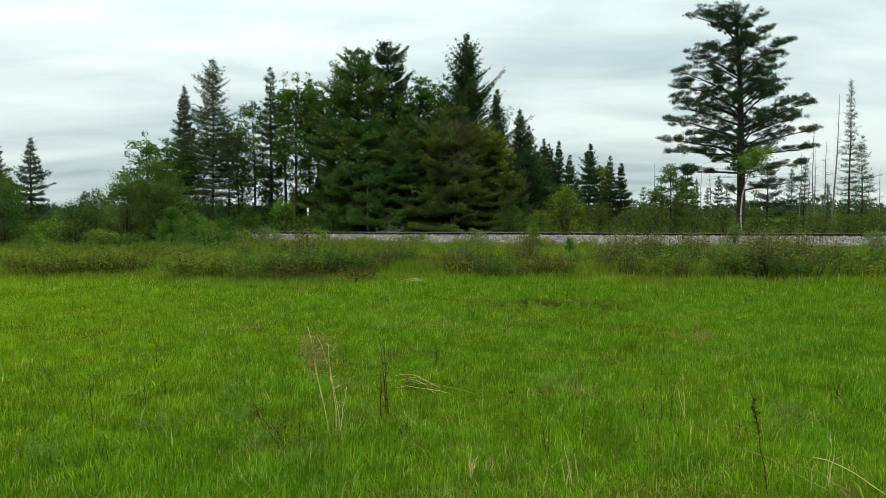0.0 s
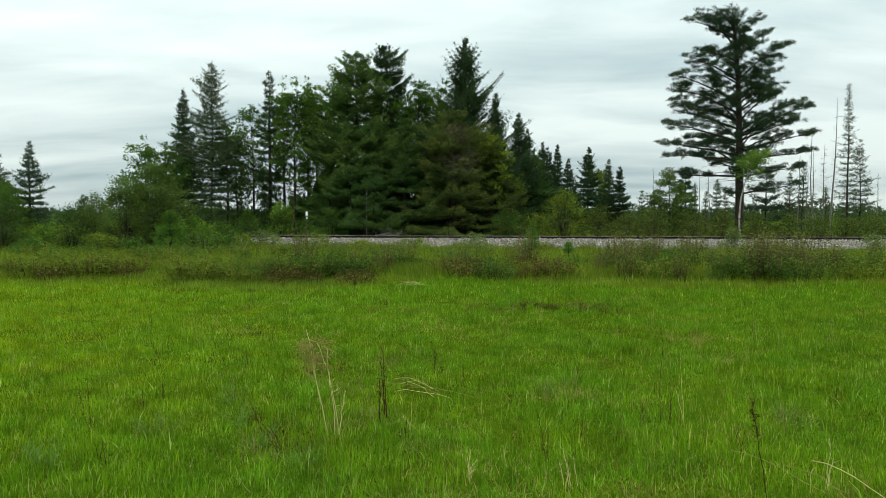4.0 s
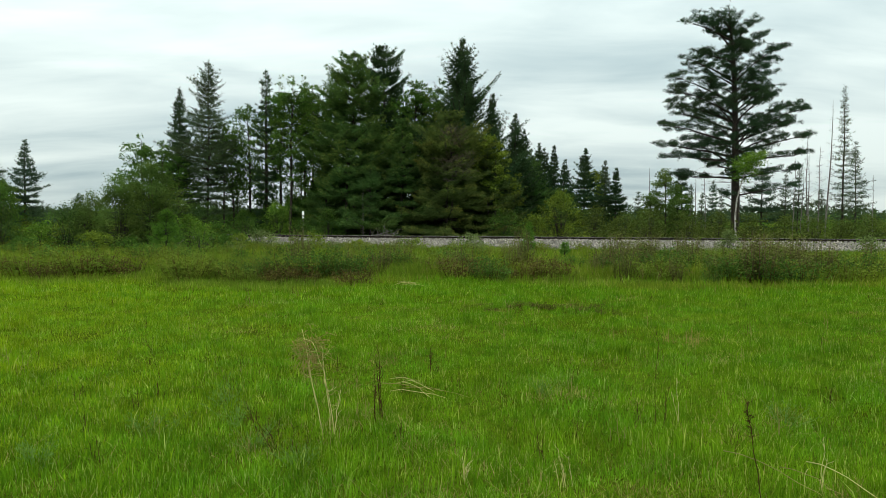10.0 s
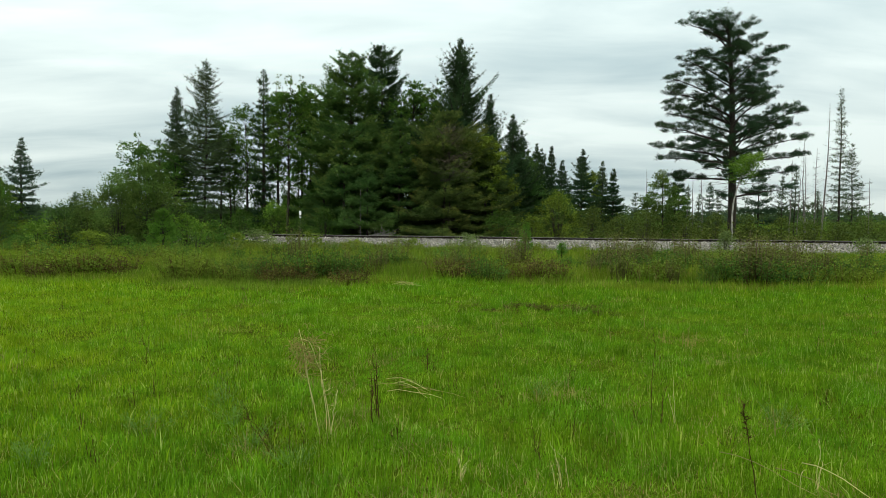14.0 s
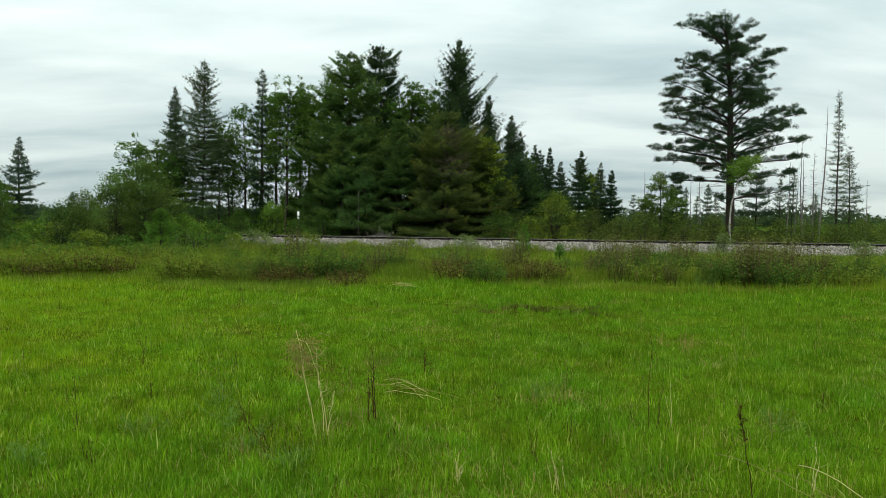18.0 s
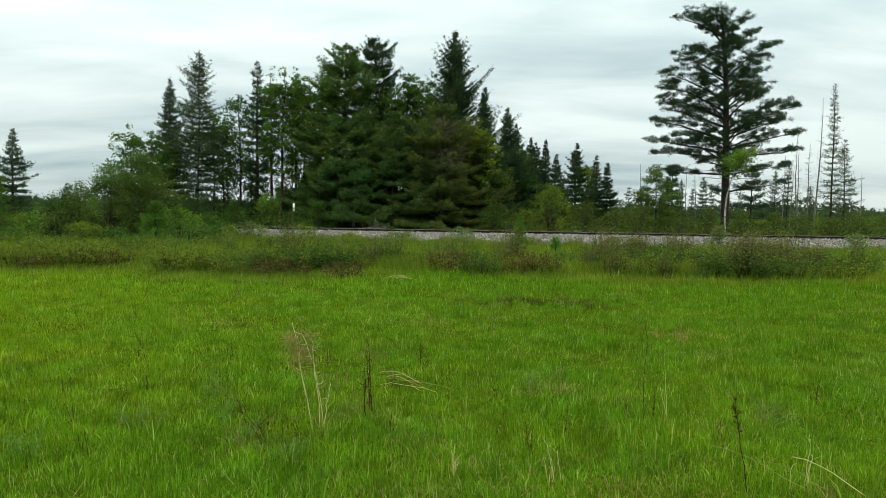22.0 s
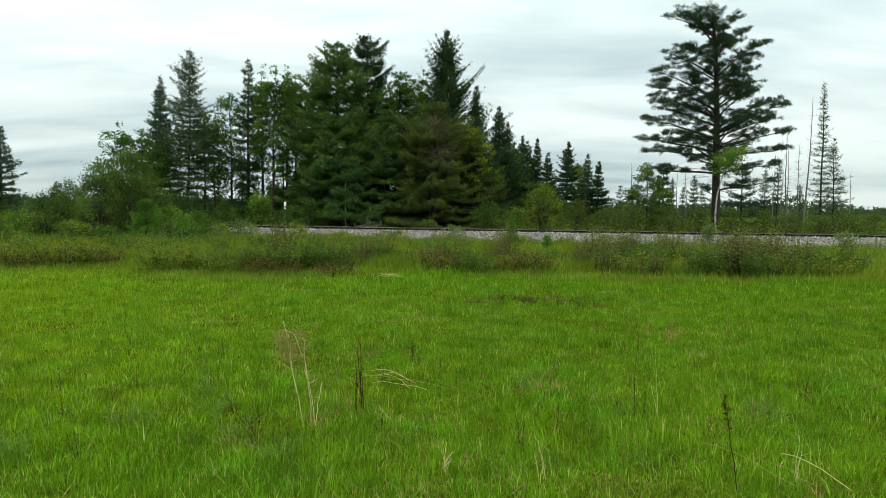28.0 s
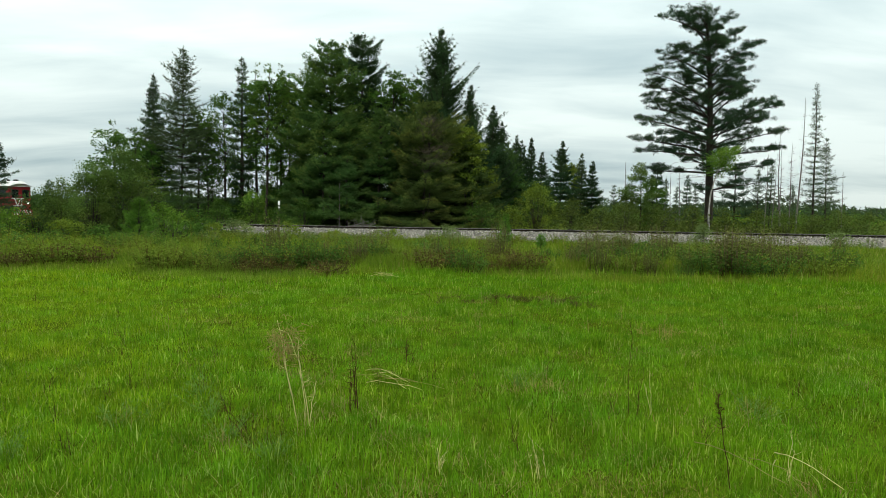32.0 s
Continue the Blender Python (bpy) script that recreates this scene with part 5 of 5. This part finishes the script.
def lying(x, y, ln, turn, seed, n, label, r=0.003, fan=0.32):
    """Fallen dry stalks, resting in the grass."""
    rng = np.random.default_rng(seed)
    w = thing("fallen_stalk", x, y, float(land(x, y)), label, "weed")
    for i in range(n):
        a = radians(turn) + rng.normal(0, fan)
        d = np.array([math.cos(a), math.sin(a), 0])
        o = rng.normal(0, 0.16, 3) * np.array([1, 1, 0]) + np.array([0, 0, 0.12 + 0.07 * i / n])
        q = np.linspace(0, 1, 6)
        l_i = ln * rng.uniform(0.5, 1.05)
        hump = rng.uniform(0.02, 0.06)
        pts = [o + d * l_i * (t - 0.5) + np.array([0, 0, hump * math.sin(math.pi * t)]) + rng.normal(0, 0.007, 3) for t in q]
        pts[0][2] = max(0.04, pts[0][2] - 0.02)
        s = Soup()
        tube(s, pts, np.linspace(r, r * 0.55, 6), 4)
        part("stalk", s, straw if i % 2 else straw_dull, w)


def straw_clump(x, y, seed):
    """Tall bleached stalks that lean and fork, with a loose haze of fine brown twigs caught between their tops."""
    rng = np.random.default_rng(seed)
    w = thing("dry_weed", x, y, float(land(x, y)), "tall bleached dead stalks with a loose tangle of fine twigs", "weed")
    stalks = (((0, 0), (-0.085, 0.42), (-0.14, 0.70), (-0.20, 1.09)), ((0.125, 0.0), (0.06, 0.40), (0.0, 0.70), (-0.10, 0.98)), ((0.12, 0.0), (0.14, 0.25), (0.18, 0.47)),
              ((0.06, 0.0), (0.07, 0.30), (0.02, 0.56)), ((-0.06, 0.33), (-0.12, 0.66), (-0.15, 0.95)), ((0.03, 0.52), (0.0, 0.70), (0.0, 0.90)))
    for j, pts in enumerate(stalks):
        line = np.array([(px, rng.normal(0, 0.02), pz - 0.02) for px, pz in pts])
        line = along(line, np.linspace(0, 1, 9)) + rng.normal(0, 0.005, (9, 3))
        s = Soup()
        tube(s, line, np.linspace(0.0050, 0.0028, 9), 6)
        stalk = part("stalk", s, straw, w)
        for i in range(8):
            b = along(line, rng.uniform(0.35, 1.0))
            d = unit(rng.normal(size=3) * np.array([1, 0.8, 0.5]) + np.array([-0.1, 0, 0.6]))
            e = b + d * rng.uniform(0.05, 0.14)
            s = Soup()
            tube(s, [b, (b + e) / 2 + rng.normal(0, 0.008, 3), e], [0.0026, 0.0022, 0.0014], 4)
            part("side_shoot", s, straw if i % 2 else straw_dull, stalk)
    for i in range(130):
        a = np.array([-0.13, 0, 0.83]) + rng.normal(0, 0.07, 3) * np.array([1, 0.8, 1.3])
        b = a + rng.normal(0, 0.06, 3)
        e = b + rng.normal(0, 0.05, 3) + np.array([0, 0, -0.02])
        s = Soup()
        tube(s, [a, b, (b + e) / 2 + rng.normal(0, 0.012, 3), e], [0.0030, 0.0028, 0.0024, 0.0016], 3)
        part("twig", s, weed_brown if i % 3 else straw_dull, w)


straw_clump(-1.15, 7.0, 403)
weed(-0.62, 7.55, 0.74, (-0.03, 0.0), dark_stem, 404, "dark brown dead weed stems in grass", 6, 5, 0.10, 0.25, 0.007)
lying(-0.40, 8.7, 1.15, -35, 405, 9, "fallen straw-coloured stalks lying in the grass")
weed(2.53, 5.36, 0.86, (-0.19, 0.0), dark_stem, 406, "dark dead weed stem with a twiggy head", 1, 54, 0.055, 0.62, 0.0055)
weed(2.20, 7.0, 1.12, (0.0, 0.0), dark_stem, 407, "tall thin dark weed stem", 1, 5, 0.10, 0.3, 0.004)
weed(2.32, 7.1, 0.6, (0.10, 0.0), dark_stem, 408, "thin brown weed stem in grass", 2, 4, 0.10, 0.4, 0.0035)
lying(3.08, 5.5, 1.15, -76, 409, 3, "fallen straw-coloured stalks in the grass", 0.0040, 0.10)
weed(-1.48, 6.4, 0.42, (-0.5, 0.1), dark_stem, 410, "bent dark weed stem in grass", 2, 8, 0.16, 0.3, 0.004)
weed(-1.75, 6.9, 0.40, (-0.4, 0.1), dark_stem, 411, "bent dark weed stem in grass", 2, 7, 0.14, 0.3, 0.0035)
weed(-3.50, 8.9, 0.72, (-0.25, 0.0), dark_stem, 412, "thin dark weed stem in grass", 1, 6, 0.14, 0.4, 0.004)
weed(0.23, 5.65, 0.24, (-0.1, 0.0), straw, 413, "small curled straw-coloured stalk", 2, 4, 0.09, 0.3, 0.0045)
weed(0.95, 6.3, 0.45, (-0.15, 0.0), dark_stem, 414, "brown dead weed stem in grass", 3, 7, 0.12, 0.4, 0.0035)
weed(1.05, 5.6, 0.34, (-0.2, 0.0), straw, 415, "dry straw-coloured grass stalks", 5, 2, 0.08, 0.5, 0.0035)
weed(-0.10, 9.9, 0.40, (0.0, 0.0), dark_stem, 416, "rust-brown dead dock stem", 4, 9, 0.10, 0.4, 0.005)
weed(2.55, 7.3, 0.50, (-0.06, 0.0), straw, 417, "pale dry stalk bent in the grass", 2, 1, 0.10, 0.6, 0.004)
weed(3.05, 5.5, 0.42, (0.12, 0.0), straw, 418, "pale dry grass stalks", 4, 1, 0.10, 0.6, 0.0035)
weed(7.1, 24.4, 0.62, (0.05, 0.0), straw_dull, 422, "clump of bleached dry grass stalks by the ditch", 12, 2, 0.16, 0.5, 0.006)
weed(7.6, 24.0, 0.52, (-0.10, 0.0), straw_dull, 423, "clump of bleached dry grass stalks by the ditch", 10, 2, 0.16, 0.5, 0.006)
weed(8.3, 24.6, 0.58, (0.08, 0.0), straw_dull, 424, "clump of bleached dry grass stalks by the ditch", 9, 2, 0.16, 0.5, 0.006)
weed(4.4, 12.1, 0.36, (0.02, 0.0), weed_brown, 425, "rust-brown dead dock stems in grass", 6, 8, 0.08, 0.3, 0.005)
weed(4.15, 12.5, 0.30, (-0.06, 0.0), weed_brown, 426, "rust-brown dead dock stems in grass", 5, 7, 0.08, 0.3, 0.005)
lying(-0.9, 21.4, 0.9, -30, 420, 14, "bleached tuft of fallen dry grass")
lying(8.9, 27.5, 1.8, 60, 421, 14, "bleached tuft of fallen dry grass")


def herb(x, y, seed, h=0.26):
    """A low bushy herb with fine grey-green leaves."""
    rng = np.random.default_rng(seed)
    w = thing("leafy_weed", x, y, float(land(x, y)), "low bushy weed with fine grey-green leaves", "weed")
    at = []
    for i in range(9):
        top = np.array([rng.normal(0, 0.14), rng.normal(0, 0.14), h * rng.uniform(0.6, 1.1)])
        s = Soup()
        tube(s, [(top[0] * 0.2, top[1] * 0.2, -0.02), top * 0.6, top], [0.004, 0.003, 0.002], 4)
        part("stem", s, leaf_herb, w)
        k = rng.uniform(0.3, 1.05, 22)
        at.append(top * k[:, None] + rng.normal(0, 0.03, (22, 3)))
    s = Soup()
    p = np.concatenate(at)
    sprays(s, p, p * np.array([1, 1, 0.3]) + np.array([0, 0, 0.1]), 1, 0.05, 0.0042, 0.5, rng)
    part("foliage", s, leaf_herb, w)


for k, (hx, hy) in enumerate(((-2.1, 7.3), (-1.75, 6.6), (-2.35, 7.9), (-1.2, 6.1), (-3.4, 5.9), (-2.9, 6.9), (1.3, 8.6), (3.6, 7.2))):
    herb(hx, hy, 700 + k, 0.22 + 0.03 * (k % 3))


def scatter_weeds():
    """Small brown and pale weeds dotted over the meadow."""
    rng = np.random.default_rng(61)
    protos = [weed(-4.5, 11.0, 0.30, (0.05, 0), dark_stem, 430, "small rust-brown dead weed in grass", 3, 4, 0.10, 0.4, 0.004),
              weed(4.6, 10.5, 0.30, (-0.08, 0), straw_dull, 431, "small dry straw-coloured weed in grass", 3, 3, 0.12, 0.4, 0.0035),
              weed(1.8, 9.3, 0.28, (0.1, 0.1), dark_stem, 432, "small brown weed in grass", 4, 3, 0.09, 0.3, 0.004)]
    for i in range(90):
        y = 6.0 + 15 * rng.uniform(0, 1) ** 1.2
        x = rng.uniform(-0.62, 0.62) * y
        if i < 14:
            x, y = rng.uniform(1.4, 3.4), rng.uniform(15.6, 16.8)
        copy_thing(protos[i % 3], pose(x, y, float(land(x, y)), 0, 0, rng.uniform(0, 360)))


scatter_weeds()


# ---- locomotive ----
red_paint = rough_mat("red_paint", [(0.3, (0.26, 0.008, 0.014)), (0.7, (0.34, 0.014, 0.020))], 3, 0.45, 0.03, spec=0.4)
roof_grey = rough_mat("roof_grey", [(0.3, (0.66, 0.67, 0.65)), (0.7, (0.80, 0.80, 0.78))], 3, 0.6, 0.05)
black_iron = rough_mat("black_iron", [(0.3, (0.012, 0.012, 0.012)), (0.7, (0.045, 0.042, 0.04))], 8, 0.7, 0.1)


def glass_dark():
    m, n, l, b = shader("cab_glass")
    b.inputs["Base Color"].default_value = (0.01, 0.012, 0.014, 1)
    b.inputs["Roughness"].default_value = 0.06
    return m


def lamp_glow():
    m, n, l, b = shader("headlight_glow")
    b.inputs["Emission Color"].default_value = (1.0, 0.97, 0.9, 1)
    b.inputs["Emission Strength"].default_value = 2.5
    return m


def build_locomotive():
    loco = thing("locomotive", 0, 0, RAIL_Z, "red diesel locomotive with a pale grey cab roof", "locomotive")
    glass, glow = glass_dark(), lamp_glow()
    part("underframe", box((14.0, 2.7, 0.32), (-7.0, 0, 1.12), 0.03), black_iron, loco)
    cab = part("cab", box((3.0, 3.0, 2.65), (-1.6, 0, 2.55), 0.08), red_paint, loco, "red painted cab")
    # curved roof over the cab
    s = Soup()
    w = np.linspace(-1, 1, 11)
    ring = [(1.58 * a, 3.84 + 0.58 * min(1, 1.55 * (1 - abs(a)))) for a in w] + [(1.58, 3.78), (-1.58, 3.78)]
    v = np.array([(x, y, z) for x in (0.06, -0.25, -3.0, -3.25) for y, z in ring])
    v[:13, 2] = 3.78 + (v[:13, 2] - 3.78) * 0.55
    v[39:, 2] = 3.78 + (v[39:, 2] - 3.78) * 0.55
    f = []
    for r in range(3):
        for j in range(13):
            p, q = r * 13 + j, r * 13 + (j + 1) % 13
            f += [(p, q, q + 13), (p, q + 13, p + 13)]
    for r in (0, 39):
        f += [(r, r + j, r + j + 1) for j in range(1, 12)]
    s.add(v, f)
    part("cab_roof", s, roof_grey, loco, "pale grey curved cab roof")
    for y in (-0.72, 0.72):
        win = part("front_window", box((0.05, 0.94, 0.92), (-0.10, y, 3.0), 0.02), black_iron, cab)
        part("pane", box((0.02, 0.80, 0.78), (-0.072, y, 3.0)), glass, win)
    for y in (-1.49, 1.49):
        for x in (-0.95, -2.1):
            win = part("side_window", box((0.85, 0.05, 0.85), (x, y, 3.0), 0.02), black_iron, cab)
            part("pane", box((0.72, 0.03, 0.72), (x, y * 1.012, 3.0)), glass, win)
    # plain white device on the cab front: two bands and slanting bars
    for nm, sz, at, tilt in (("white_band", (0.015, 1.7, 0.13), (-0.088, -0.35, 2.42), 0), ("white_band", (0.015, 1.3, 0.14), (-0.088, -0.35, 1.62), 0),
                             ("white_bar", (0.015, 0.16, 0.86), (-0.084, -0.62, 2.02), 24), ("white_bar", (0.015, 0.13, 0.80), (-0.087, -0.22, 2.02), -28), ("white_bar", (0.015, 0.13, 0.80), (-0.085, 0.16, 2.02), 0)):
        ob = part(nm, box(sz, (0, 0, 0)), white_paint, loco)
        ob.location = at
        ob.rotation_euler = (radians(tilt), 0, 0)
    for y in (0.95,):
        part("headlight", disc(0.15, 0.10, (-0.06, y, 1.98)), glow, loco, "lit round headlight")
    pilot = part("pilot", box((0.22, 2.9, 0.85), (0.02, 0, 0.82), 0.03), red_paint, loco)
    for i in range(7):
        ob = part("white_stripe", box((0.012, 0.16, 0.62), (0, 0, 0)), white_paint, pilot)
        ob.location = (0.138, -1.14 + i * 0.38, 0.86)
        ob.rotation_euler = (radians(32), 0, 0)
    part("coupler", box((0.6, 0.24, 0.28), (0.30, 0, 0.72), 0.06), black_iron, loco)
    part("horn", disc(0.09, 0.6, (-0.9, 0.2, 4.52)), black_iron, loco)
    part("bell", disc(0.16, 0.22, (-1.3, -0.4, 4.46), "Z"), black_iron, loco)
    part("antenna", disc(0.02, 0.5, (-1.9, 0.0, 4.6), "Z", 8), black_iron, loco)
    hood = part("hood", box((10.0, 2.0, 2.35), (-8.2, 0, 2.42), 0.12), red_paint, loco, "red painted engine hood")
    for y in (-1.015, 1.015):
        for i in range(8):
            part("hood_door", box((0.95, 0.04, 1.5), (-4.2 - i * 1.15, y, 2.2), 0.015), red_paint, hood)
    for x in (-5.0, -9.5):
        part("exhaust_stack", box((0.7, 0.4, 0.25), (x, 0, 3.68), 0.04), black_iron, loco)
    for x in (-2.8, -11.2):
        truck = part("truck", box((3.2, 2.3, 0.35), (x, 0, 0.72), 0.05), black_iron, loco)
        for dx in (-1.1, 1.1):
            for y in (-0.75, 0.75):
                part("wheel", disc(0.5, 0.13, (x + dx, y, 0.502), "Y", 24), black_iron, truck)
    part("fuel_tank", box((3.6, 2.4, 0.6), (-7.0, 0, 0.66), 0.15), black_iron, loco)
    for y in (-1.38, 1.38):
        for i in range(7):
            part("stanchion", disc(0.025, 1.0, (-3.6 - i * 1.6, y, 1.75), "Z", 8), white_paint, loco)
        part("handrail", disc(0.025, 10.2, (-8.5, y, 2.22), "X", 8), white_paint, loco)
    return loco


# ---- swallow ----
feather_dark = rough_mat("feather_dark", [(0.3, (0.010, 0.010, 0.014)), (0.7, (0.026, 0.027, 0.034))], 40, 0.6, 0.1)


def build_bird():
    bird = thing("swallow", 0, 0, 5, "dark blue-black swallow in level flight", "bird")
    s = Soup()
    xs = np.linspace(-0.085, 0.055, 9)
    tube(s, np.stack([xs, xs * 0, 0.004 * np.sin((xs + 0.08) * 20)], -1), 0.031 * np.sqrt(np.clip(1 - ((xs + 0.01) / 0.082) ** 2, 0.03, 1)), 10)
    part("body", s, feather_dark, bird, smooth=True)
    bm = bmesh.new()
    bmesh.ops.create_icosphere(bm, subdivisions=2, radius=0.019)
    bmesh.ops.translate(bm, vec=(0.060, 0, 0.006), verts=bm.verts)
    part("head", bm, feather_dark, bird, smooth=True)
    bm = bmesh.new()
    bmesh.ops.create_cone(bm, cap_ends=True, segments=8, radius1=0.006, radius2=0.001, depth=0.016)
    bmesh.ops.transform(bm, matrix=Matrix.Translation((0.085, 0, 0.004)) @ Matrix.Rotation(radians(90), 4, "Y"), verts=bm.verts)
    part("beak", bm, black_iron, bird)
    for sd in (-1, 1):
        # swept, tapering wing with thickness
        t = np.linspace(0, 1, 8)
        lead = np.stack([0.040 + 0.030 * np.sin(t * 3.0) - 0.11 * t ** 1.8, sd * (0.015 + 0.155 * t), 0.012 + 0.02 * np.sin(t * 2.4)], -1)
        chord = 0.078 * (1 - t) ** 0.75 + 0.004
        trail = lead - np.stack([chord, chord * 0, chord * 0.05], -1)
        top = np.concatenate([lead, trail]) + [0, 0, 0.0025]
        bot = np.concatenate([lead, trail]) - [0, 0, 0.0025]
        s = Soup()
        f = []
        for i in range(7):
            a, b, c, d = i, i + 1, i + 9, i + 8
            f += [(a, b, c), (a, c, d), (a + 16, c + 16, b + 16), (a + 16, d + 16, c + 16), (a, a + 16, b + 16), (a, b + 16, b), (d, c, c + 16), (d, c + 16, d + 16)]
        s.add(np.concatenate([top, bot]), f)
        part("wing", s, feather_dark, bird)
        s = Soup()
        tube(s, [(-0.07, sd * 0.006, 0), (-0.105, sd * 0.014, 0.002), (-0.150, sd * 0.026, 0.004)], [0.010, 0.009, 0.002], 6)
        part("tail_feather", s, feather_dark, bird)
    return bird


locomotive = build_locomotive()
swallow = build_bird()


def motions():
    rows = []
    for i in range(33):
        s = -28.15 - 5.5 * (32 - i)
        x, y, a = track(s)
        rows.append((float(i), pose(x, y, RAIL_Z, 0, 0, math.degrees(a))))
    walk(locomotive, rows)
    walk(swallow, [
        (0.0, pose(-118.0, 124.0, 24.0, 10, 0, -44)),
        (4.0, pose(-63.5, 68.5, 11.0, 10, 0, -44)),
        (7.0, pose(-22.3, 27.0, 3.9, 10, 0, -44)),
        (8.0, pose(-8.10, 13.0, 2.62, 20, 0, -44)),
        (8.2, pose(-5.25, 10.2, 2.40, 34, 0, -44)),
        (8.3, pose(-3.82, 8.80, 2.27, 46, 0, -44)),
        (8.4, pose(-2.38, 7.40, 2.05, 58, 5, -44)),
        (8.5, pose(-0.95, 6.00, 1.93, 66, 6, -44)),
        (8.6, pose(0.48, 4.62, 1.90, 68, 2, -42)),
        (8.7, pose(1.71, 3.52, 1.94, 20, -6, -40)),
        (8.8, pose(3.02, 2.45, 2.07, 10, -8, -40)),
        (9.0, pose(5.50, 0.40, 2.30, 10, -8, -40)),
        (12.0, pose(40.0, -29.5, 12.0, 5, -8, -40)),
        (32.0, pose(270.0, -225.0, 60.0, 5, -8, -40)),
    ])


motions()
